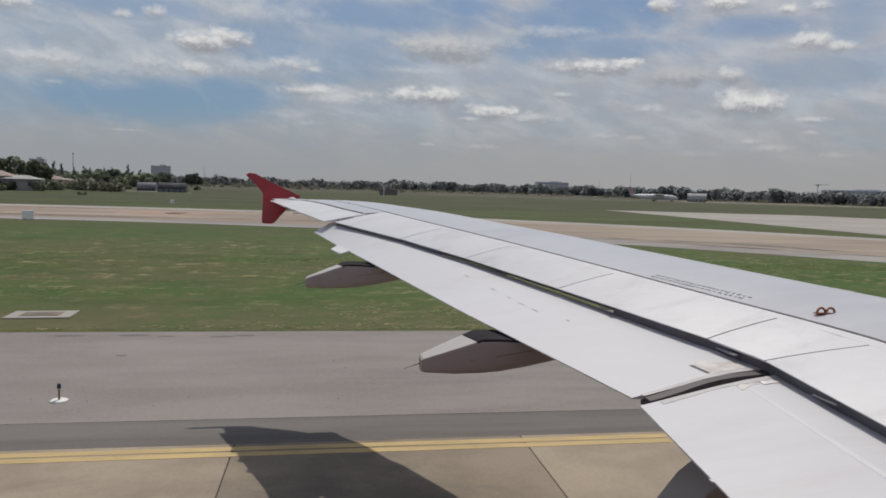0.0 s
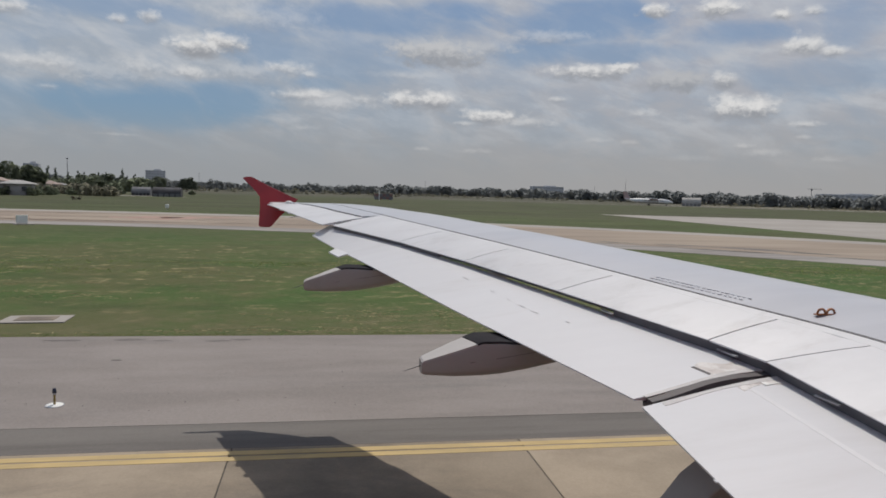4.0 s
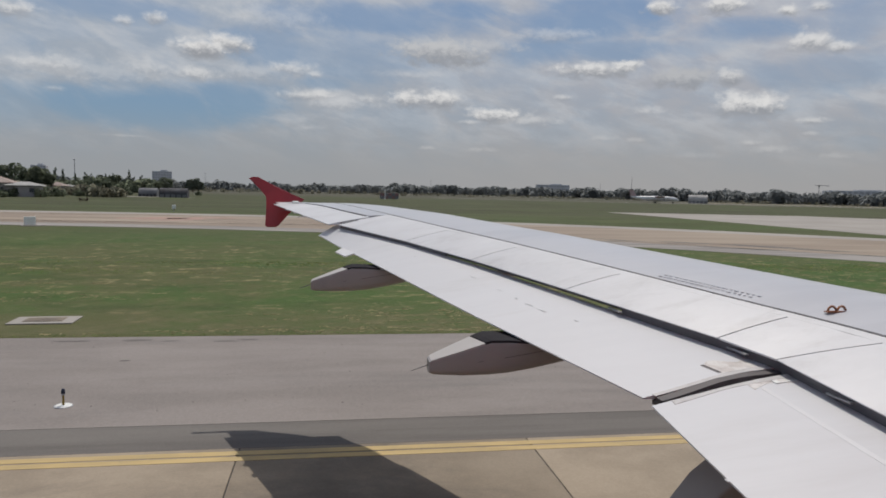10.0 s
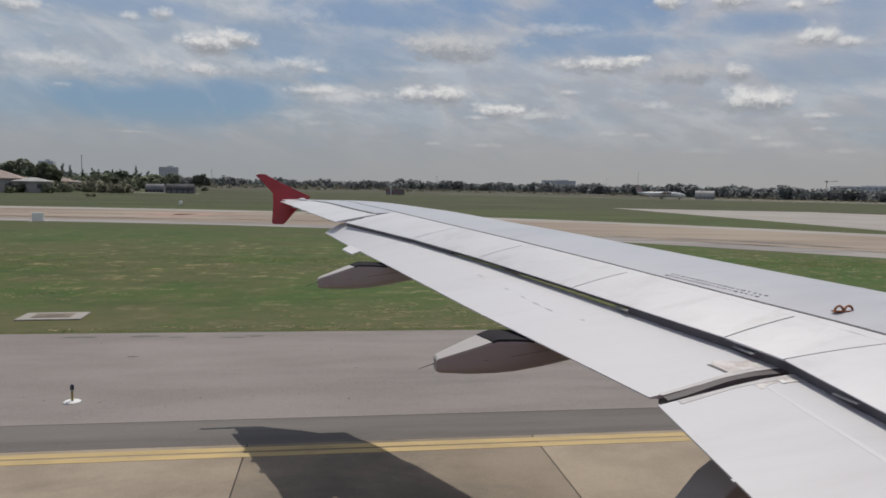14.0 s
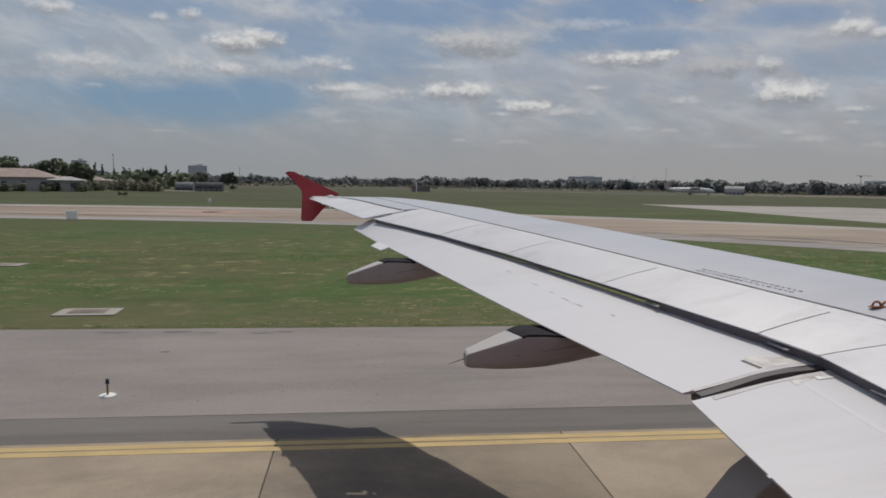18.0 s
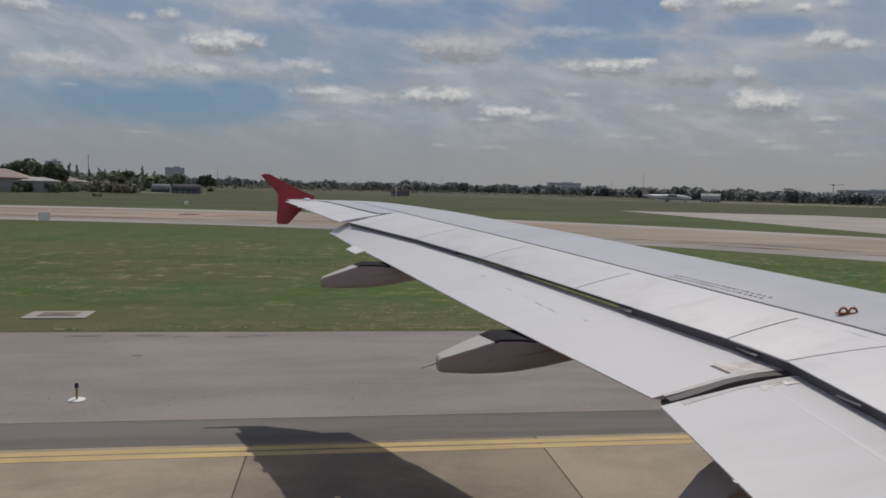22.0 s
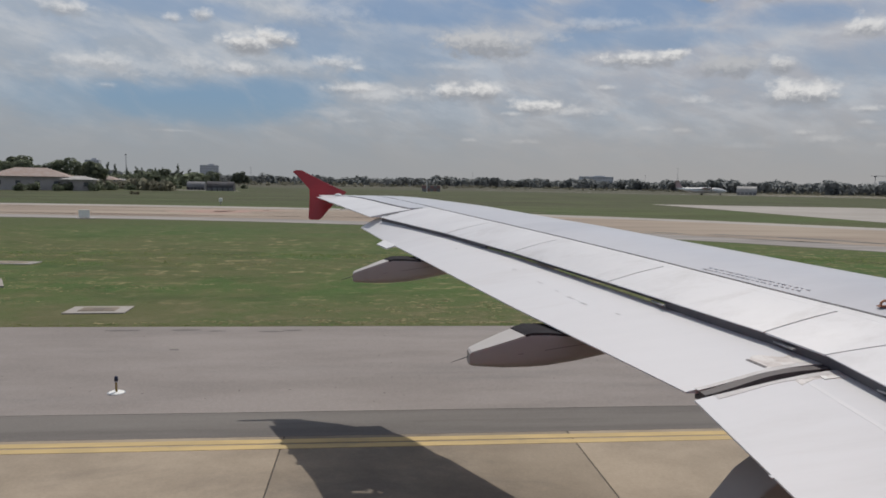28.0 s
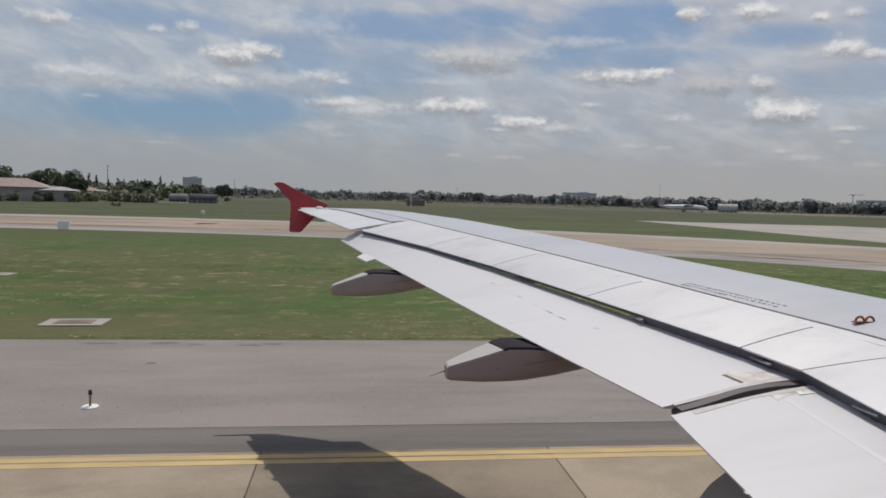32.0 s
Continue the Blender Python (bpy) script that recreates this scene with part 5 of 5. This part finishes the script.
def low_shed(label, at, w, d, h, mat, turn):
    ob = thing("storage_shed", label, "shed", at, turn=turn)
    bm, n = bmesh.new(), 10
    ends = []
    for s in (-1, 1):
        ends.append([bm.verts.new((s * w / 2, d / 2 * math.cos(math.pi * k / n), 0.35 * h + 0.65 * h * math.sin(math.pi * k / n))) for k in range(n + 1)]
                    + [bm.verts.new((s * w / 2, -d / 2, 0)), bm.verts.new((s * w / 2, d / 2, 0))])
    m = len(ends[0])
    for k in range(m):
        bm.faces.new((ends[0][k], ends[0][(k + 1) % m], ends[1][(k + 1) % m], ends[1][k]))
    bm.faces.new(ends[0]), bm.faces.new(ends[1][::-1])
    part("shell", bm, mat, ob, "arched sheet-metal shell")
    for k in range(5):
        xx = -w * 0.4 + k * w * 0.2
        part("bay_door", box((w * 0.15, 0.08, h * 0.32), (xx, -d / 2 - 0.02, 0), 0.01), M_SHEDDARK if mat is M_SHEDGREY else M_SHEDGREY, ob)
    return ob


low_shed("grey arched storage shed on the grass", (*bearing(-13.55, 262), 0), 6.0, 4.0, 2.9, M_SHEDGREY, 0)
low_shed("dark arched storage shed on the grass", (*bearing(-11.75, 250), 0), 8.8, 5.0, 3.1, M_SHEDDARK, 3)
low_shed("grey shed beside the distant taxiway", (*bearing(29.4, 450), 0), 11, 7, 5.0, M_ROOFGREY, -30)


def office(label, at, w, d, h, floors, bays, turn):
    ob = thing("office_block", label, "building", at, group="far office blocks", turn=turn)
    part("wall", box((w, d, h), (0, 0, 0), 0.2), M_TOWER, ob, "grey wall with haze in its colour")
    part("roof", box((w * 0.35, d * 0.5, h * 0.09), (w * 0.1, 0, h), 0.1), M_TOWER, ob, "roof plant room")
    for f in range(floors):
        for b in range(bays):
            part("window", box((w / bays * 0.66, 0.3, h / floors * 0.45), (-w / 2 + (b + 0.5) * w / bays, -d / 2, (f + 0.35) * h / floors)), M_FARWINDOW, ob)
    return ob


office("pale grey multi-storey office block beyond the trees", (*bearing(-12.6, 1250), 0), 30, 18, 25, 6, 7, 10)
office("pale grey multi-storey office block beyond the trees", (*bearing(-20.7, 900), 0), 15, 13, 22, 6, 5, 10)
office("long low terminal building beyond the trees", (*bearing(18.2, 1400), 0), 62, 30, 20, 3, 12, -8)
office("long low building with pale roof behind the wood", (*bearing(40.2, 900), 0), 70, 30, 14, 3, 12, -25)

# coaches parked on the service apron
def coach(at, turn):
    ob = thing("coach", "white coach parked on the service apron", "bus", at, "parked coaches", turn=turn)
    part("body", box((11.5, 2.5, 2.7), (0, 0, 0.45), 0.18), M_WHITE, ob, "white coach body")
    for s in (-1, 1):
        for k in range(7):
            part("window", box((1.35, 0.04, 0.95), (-4.7 + k * 1.5, s * 1.25, 1.75), 0.01), M_WINDOW, ob)
    for x in (-3.6, 3.8):
        for s in (-1.05, 1.05):
            part("wheel", rod((x, s - 0.14, 0.48), (x, s + 0.14, 0.48), 0.48, seg=18), M_TYRE, ob, "black wheel")
    part("windscreen", box((0.04, 2.1, 1.2), (5.74, 0, 1.4), 0.01), M_WINDOW, ob)
    return ob


first = coach((-152, 150, 0.012), 12)
for k in range(1, 4):
    copy_thing(first, pose(-152 - 14 * k, 150 + 1.2 * k, 0.012, 0, 0, 12))
car = thing("car", "white car parked beside the coaches", "car", (-138, 146, 0.012), turn=5)
part("body", box((4.3, 1.75, 0.62), (0, 0, 0.35), 0.12), M_WHITE, car, "white car body")
part("cabin", box((2.3, 1.5, 0.55), (-0.2, 0, 0.95), 0.16), M_WINDOW, car, "dark glazed cabin")
for x in (-1.35, 1.35):
    for s in (-0.8, 0.8):
        part("wheel", rod((x, s - 0.1, 0.32), (x, s + 0.1, 0.32), 0.32, seg=16), M_TYRE, car)

# striped equipment hut of the landing aid
ob = thing("checkered_hut", "weathered red and grey checkered equipment hut on the grass", "hut", (*bearing(4.9, 300), 0), turn=8)
for k in range(5):
    for f in range(2):
        part("wall_panel", box((1.5, 3.0, 1.2), (-3.0 + k * 1.5, 0, 0.3 + f * 1.2), 0.02), M_FADEDRED if (k + f) % 2 else M_SHEDGREY, ob, "faded red painted panel" if (k + f) % 2 else "weathered pale panel")
for s in (-3, 3):
    part("leg", rod((s, -1, 0), (s, -1, 0.32), 0.12), M_STEEL, ob)
    part("leg", rod((s, 1, 0), (s, 1, 0.32), 0.12), M_STEEL, ob)
part("antenna_mast", rod((1.0, 0, 2.7), (1.0, 0, 4.6), 0.09), M_STEEL, ob)
part("white_post", rod((-2.2, -1.6, 0), (-2.2, -1.6, 4.2), 0.22, 0.16), M_WHITE, ob, "white post")

# masts and a crane far off
for a, d, h in ((-18.5, 420, 16), (24.4, 900, 26), (22.0, 1000, 18), (8.3, 800, 15), (-9.5, 700, 15)):
    ob = thing("mast", "thin grey lattice mast above the trees", "mast", (*bearing(a, d), 0), "masts")
    part("pole", rod((0, 0, 0), (0, 0, h), 0.24, 0.12, 6), M_SHEDGREY, ob)
    part("head", box((0.6, 0.6, 0.5), (0, 0, h - 0.2)), M_SHEDGREY, ob)
ob = thing("tower_crane", "grey tower crane beyond the far wood", "crane", (*bearing(37.6, 1300), 0))
part("tower", rod((0, 0, 0), (0, 0, 27), 0.6, 0.5, 4), M_SHEDGREY, ob)
part("jib", box((26, 0.6, 0.6), (6, 0, 26)), M_SHEDGREY, ob)
part("cab", box((2.4, 2, 2.2), (0, 0, 24.2)), M_SHEDGREY, ob)

# ---------------------------------------------------------------- parked turboprop


def turboprop(at, turn):
    ob = thing("turboprop", "white high-wing turboprop with pale red trim parked on the far taxiway", "aircraft", at, turn=turn)
    bm, rings = bmesh.new(), []
    for x, r, z in ((-13.5, 0.2, 3.3), (-11, 0.6, 3.0), (-7, 1.2, 2.6), (-4, 1.4, 2.45), (6, 1.4, 2.45), (9.5, 1.2, 2.35), (11.2, 0.8, 2.15), (12.2, 0.25, 1.95)):
        rings.append([bm.verts.new((x, r * math.cos(2 * math.pi * k / 20), z + r * math.sin(2 * math.pi * k / 20))) for k in range(20)])
    for a, b in zip(rings, rings[1:]):
        for k in range(20):
            bm.faces.new((a[k], a[(k + 1) % 20], b[(k + 1) % 20], b[k]))
    bm.faces.new(rings[0]), bm.faces.new(rings[-1][::-1])
    part("fuselage", bm, M_BODY, ob, "white fuselage", smooth=True)
    part("belly_stripe", box((15, 2.6, 0.35), (0.5, 0, 1.72), 0.15), M_PINK, ob, "pale red belly trim")
    part("wing", box((2.4, 27, 0.35), (1.0, 0, 3.75), 0.12), M_BODY, ob, "white straight wing")
    bm = prism([(-13.6, -0.15), (-10.2, -0.15), (-10.2, 0.15), (-13.6, 0.15)], 3.2, 7.4)
    for v in bm.verts:
        if v.co.z > 5:
            v.co.x -= 1.0 if v.co.x < -12 else 2.3
    part("fin", bm, M_PINK, ob, "pinkish white tail fin")
    part("tailplane", box((1.7, 7.6, 0.22), (-13.4, 0, 7.35), 0.08), M_BODY, ob, "white tailplane")
    for s in (-4.1, 4.1):
        e = part("engine", rod((-1.0, s, 3.4), (3.6, s, 3.4), 0.45, 0.5, 14), M_PINK, ob, "pale red engine nacelle")
        for k in range(6):
            a = math.pi * k / 3
            part("blade", rod((3.7, s, 3.4), (3.7, s + 1.9 * math.cos(a), 3.4 + 1.9 * math.sin(a)), 0.12, 0.06, 5), M_SEAL, e)
    for x, y in ((9.0, 0), (-0.5, 2.0), (-0.5, -2.0)):
        leg = part("landing_gear", rod((x, y, 0.4), (x, y * 0.6, 1.9), 0.09, seg=8), M_STEEL, ob)
        part("tyre", rod((x, y - 0.25, 0.42), (x, y + 0.25, 0.42), 0.42, seg=16), M_TYRE, leg)
    for k in range(14):
        part("cabin_window", box((0.35, 0.05, 0.4), (-4.5 + k * 0.85, -1.37, 2.7)), M_BLACKGLASS, ob)
    return ob


turboprop((*bearing(26.3, 400), 0.03), -18)

# ---------------------------------------------------------------- trees


def leaf_quads(rng, lobes, count, size, inner=0.8):
    """Leaf clumps spread over the shells of several lobes: small bent quads that face all ways."""
    per = np.array([r[0] * r[2] for _, r in lobes])
    per = per / per.sum()
    unit = lambda a: a / (np.linalg.norm(a, axis=1, keepdims=True) + 1e-6)
    made = []
    for (c, r), share in zip(lobes, per):
        n = max(3, int(count * share))
        d = unit(rng.normal(size=(n, 3)))
        p = np.array(c) + d * np.array(r) * rng.uniform(inner, 1.08, (n, 1))
        face = unit(d + (0, 0, 0.5) + rng.normal(size=(n, 3)) * 0.22)
        u = unit(np.cross(rng.normal(size=(n, 3)), face))
        w = np.cross(face, u)
        s = size * rng.uniform(0.6, 1.35, (n, 1))
        made.append(np.stack([p - u * s - w * s * 0.7, p + u * s * 0.9 - w * s * 0.6 + d * s * 0.2, p + u * s + w * s * 0.7, p - u * s * 0.8 + w * s * 0.8 + d * s * 0.25], axis=1))
    verts = np.concatenate(made).reshape(-1, 3)
    return verts.tolist(), np.arange(len(verts)).reshape(-1, 4).tolist()


def broad_lobes(rng, h, w):
    lobes = [((0, 0, h * 0.55), (w * 0.42, w * 0.42, h * 0.27))]
    for k in range(8):
        a = rng.uniform(0, 6.28)
        q = rng.uniform(0.15, 0.38) * w
        z = rng.uniform(0.32, 0.85) * h
        s = rng.uniform(0.14, 0.26) * w
        lobes.append(((q * math.cos(a), q * math.sin(a), z), (s, s, s * 0.8)))
    return lobes


def slim_lobes(rng, h, w):
    lobes = []
    for k in range(9):
        f = k / 8
        s = w * 0.5 * (1.0 - 0.75 * f) * rng.uniform(0.7, 1.15)
        lobes.append(((rng.uniform(-0.12, 0.12) * w, rng.uniform(-0.12, 0.12) * w, h * (0.18 + 0.78 * f)), (s, s, h * 0.085)))
    return lobes


def make_tree(name, label, h, w, slim, seed, mat, count=1100, size=0.46):
    rng = np.random.default_rng(seed)
    ob = thing(name, label, "tree", group="field-side trees")
    bm = rod((0, 0, -0.1), (0.1, 0, h * (0.9 if slim else 0.55)), 0.035 * w + 0.06, 0.05, 8)
    for k in range(0 if slim else 6):
        a, z = rng.uniform(0, 6.28), h * rng.uniform(0.25, 0.5)
        rod((0, 0, z), (w * 0.33 * math.cos(a), w * 0.33 * math.sin(a), z + h * 0.25), 0.10, 0.03, 6, bm)
    part("trunk", bm, M_BARK, ob, "brown trunk and limbs")
    lobes = slim_lobes(rng, h, w) if slim else broad_lobes(rng, h, w)
    if name == "bush":
        lobes = [((x, y, max(z - 0.24 * h, 0.12 * h)), q) for (x, y, z), q in lobes]
    v, f = leaf_quads(rng, lobes, count, size)
    part("crown", mesh_from("crown", v, f, mat), mat, ob, "uneven dark green crown")
    return ob


broad = [make_tree("tree", "broad dark green tree at the field's edge", 9.5, 9, False, 11 + i, M_LEAF if i % 2 else M_LEAF2) for i in range(4)]
slim = [make_tree("tall_tree", "slim feathery tree standing above the wood", 13.5, 4.2, True, 31 + i, M_LEAF2, 420, 0.38) for i in range(3)]
low = [make_tree("bush", "low dense bush near the buildings", 3.4, 5.0, False, 51 + i, M_LEAF, 300, 0.33) for i in range(2)]
rng = random.Random(8)
placed = {id(o): False for o in broad + slim + low}


def plant(kinds, a, d, s=1.0):
    ob = kinds[rng.randrange(len(kinds))]
    m = pose(*bearing(a, d), 0, 0, 0, rng.uniform(0, 360)) @ Matrix.Diagonal((s, s, s * rng.uniform(0.9, 1.12), 1))
    if not placed[id(ob)]:
        placed[id(ob)] = True
        ob.matrix_basis = m
        return ob
    o = copy_thing(ob, pose(0, 0, 0))
    o.matrix_basis = m
    return o


for k in range(16):
    plant(broad, rng.uniform(-27, -20.6), rng.uniform(262, 330), rng.uniform(0.75, 1.15))
for k in range(18):
    plant(broad, rng.uniform(-21, -9.5), rng.uniform(380, 470), rng.uniform(0.65, 0.95))
for a in (-19.9, -19.2, -17.9, -17.3, -16.6, -16.2, -15.2, -14.8, -14.6, -14.2, -15.9, -18.6):
    plant(slim, a + rng.uniform(-0.15, 0.15), rng.uniform(380, 440), rng.uniform(0.52, 0.80))
for a, d in ((-20.5, 224), (-20.0, 232), (-19.2, 236), (-18.4, 240), (-17.6, 246), (-23.2, 219), (-16.6, 262), (-25.2, 218), (-22.3, 224), (-18.0, 236), (-16.9, 250), (-10.2, 300), (-24.3, 214), (-20.9, 222), (-15.6, 272), (-14.9, 290), (-19.4, 252), (-17.3, 270)):
    plant(low, a + rng.uniform(-0.25, 0.25), d + rng.uniform(-6, 10), rng.uniform(0.45, 1.1))
for o in broad + slim + low:
    if not placed[id(o)]:
        o.matrix_basis = pose(*bearing(-27.5, 300), 0)


def far_wood(name, label, a0, a1, d0, d1, count, h0, h1, seed, leaves=84, mat=M_WOODS):
    """A wood so far off that its trees merge: one mesh of leaf clumps with an uneven top."""
    r = np.random.default_rng(seed)
    verts, faces = [], []
    for k in range(count):
        a, d = span((k + r.uniform(0, 1)) / count, a0, a1), r.uniform(d0, d1)
        d *= 1 + 0.05 * math.sin(a * 0.9 + seed)
        h = r.uniform(h0, h1) * (1 + 0.16 * math.sin(a * 1.7 + seed) + 0.10 * math.sin(a * 5.1))
        w = h * r.uniform(0.75, 1.2)
        x, y = bearing(a, d)
        lobes = [((x, y, h * 0.42), (w * 0.5, w * 0.5, h * 0.42)), ((x, y, h * 0.18), (w * 0.62, w * 0.5, h * 0.22))]
        for _ in range(3):
            q = r.uniform(-0.4, 0.4, 2) * w
            s = r.uniform(0.18, 0.3) * w
            lobes.append(((x + q[0], y + q[1], h * r.uniform(0.55, 0.85)), (s, s, s * 0.8)))
        v, f = leaf_quads(r, lobes, leaves, h * 0.15, 0.88)
        off = len(verts)
        verts += v
        faces += [tuple(i + off for i in q) for q in f]
    return tagged(part(name, mesh_from(name, verts, faces, mat), mat), label, "woodland", kind="stuff")


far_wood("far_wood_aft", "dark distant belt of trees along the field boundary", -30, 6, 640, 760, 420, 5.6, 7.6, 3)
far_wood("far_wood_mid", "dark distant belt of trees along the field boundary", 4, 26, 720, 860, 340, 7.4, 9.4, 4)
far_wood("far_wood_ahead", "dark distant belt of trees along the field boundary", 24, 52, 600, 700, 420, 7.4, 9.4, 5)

far_wood("olive_belt", "olive green belt of trees behind the service buildings", -28, -12.5, 360, 440, 120, 4.6, 6.4, 12, 90, M_LEAF)
far_wood("hedge", "dull brown-green hedge beside the service buildings", -22.6, -15.2, 244, 276, 70, 1.8, 3.6, 13, 60, M_SCRUB)
brush = thing("brush_heap", "small dark heap of brushwood in the rough grass", "brushwood", (-57.0, 177.5, 0))
v, f = leaf_quads(np.random.default_rng(9), [((-0.6, 0, 0.4), (0.45, 0.4, 0.45)), ((0.15, 0.2, 0.3), (0.5, 0.4, 0.35)), ((0.9, 0, 0.4), (0.35, 0.3, 0.5))], 220, 0.09)
part("twigs", mesh_from("twigs", v, f, M_BARK), M_BARK, brush, "dark twigs")
# pale ground round the sheds
tagged(part("shed_pad", prism([(-72.5, 245), (-44.0, 245), (-46.0, 249), (-72.0, 252)], -0.2, 0.010), M_PALE), "pale worn ground before the storage sheds", "bare ground", kind="structure")
tagged(part("service_road", prism([(60, 396), (104, 388), (150, 366), (330, 330), (330, 334), (150, 371), (104, 393), (60, 401)], -0.2, 0.015), M_PALE), "thin pale service road across the grass", "road", kind="structure")
# low bushes and rough grass along the boundary
far_wood("boundary_scrub", "low scrub along the airfield boundary", -30, 10, 470, 560, 160, 1.5, 3.0, 6, 40, M_SCRUB)
far_wood("dry_scrub", "low dry scrub before the distant wood", 8, 52, 520, 590, 200, 1.2, 2.4, 7, 40, M_SCRUB)

# ---------------------------------------------------------------- grass tufts


def tufts(name, label, count, x0, x1, y0, y1, size, seed, power=1.6):
    r = np.random.default_rng(seed)
    f = r.uniform(0, 1, count) ** power
    y = y0 + (y1 - y0) * f
    widen = 0.55 + 0.45 * (y - y0) / (y1 - y0)
    mid = (x0 + x1) / 2
    x = mid + (r.uniform(x0, x1, count) - mid) * widen
    keep = (np.sin(x * 0.21 + np.sin(y * 0.3) * 2) + np.sin(y * 0.9 + x * 0.07) * 0.8 + r.normal(0, 0.7, count)) > -0.25
    # stay off the far taxiway and its shoulders
    keep &= y < np.interp(x, [-200, -25, 2, 28, 40, 60], [77, 76, 70, 56, 47, 30])
    x, y = x[keep], y[keep]
    n = len(x)
    a = r.uniform(0, 2 * np.pi, n)
    s = size * r.uniform(0.5, 1.4, n) * (1 + (y - y0) / (y1 - y0))
    h = s * r.uniform(0.06, 0.2, n)
    cx, sx = np.cos(a) * s * 0.5, np.sin(a) * s * 0.5
    lean = r.uniform(-0.9, 0.9, (n, 2)) * s[:, None]
    v = np.empty((n, 4, 3))
    v[:, 0] = np.c_[x - cx, y - sx, np.zeros(n) - 0.005]
    v[:, 1] = np.c_[x + cx, y + sx, np.zeros(n) - 0.005]
    v[:, 2] = np.c_[x + cx * 0.5 + lean[:, 0], y + sx * 0.5 + lean[:, 1], h]
    v[:, 3] = np.c_[x - cx * 0.7 + lean[:, 0], y - sx * 0.7 + lean[:, 1], h * 0.75]
    i = np.arange(n * 4).reshape(n, 4)
    return tagged(part(name, mesh_from(name, v.reshape(-1, 3).tolist(), i.tolist(), M_BLADE), M_BLADE), label, "grass", kind="stuff")


tufts("grass_tufts", "short green grass tufts beside the taxiway", 15000, -40, 52, 38.0, 44.0, 0.07, 21, 1.0)
tufts("grass_clumps", "scattered taller grass clumps in the mown field", 6000, -50, 56, 26.0, 60.0, 0.04, 23, 1.0)
tufts("verge_grass", "ragged grass fringe along the shoulder", 5000, -45, 60, VERGE - 0.05, VERGE + 0.45, 0.045, 22, 1.0)

# ---------------------------------------------------------------- taxiway slabs
SLAB_X, SLAB_Y = 5.0, 2 * EDGE / 4
me = None
for i in range(-16, 16):
    for j in range(4):
        if me is None:
            bm = box((SLAB_X - 0.018, SLAB_Y - 0.018, 0.15), (0, 0, 0), 0.012)
            bmesh.ops.recalc_face_normals(bm, faces=bm.faces)
            me = bpy.data.meshes.new("slab")
            bm.to_mesh(me)
            bm.free()
            me.materials.append(M_CONCRETE)
        part("slab", me, M_CONCRETE, taxiway, at=pose(i * SLAB_X + 1.05, -EDGE + (j + 0.5) * SLAB_Y, 0.025 - 0.15))
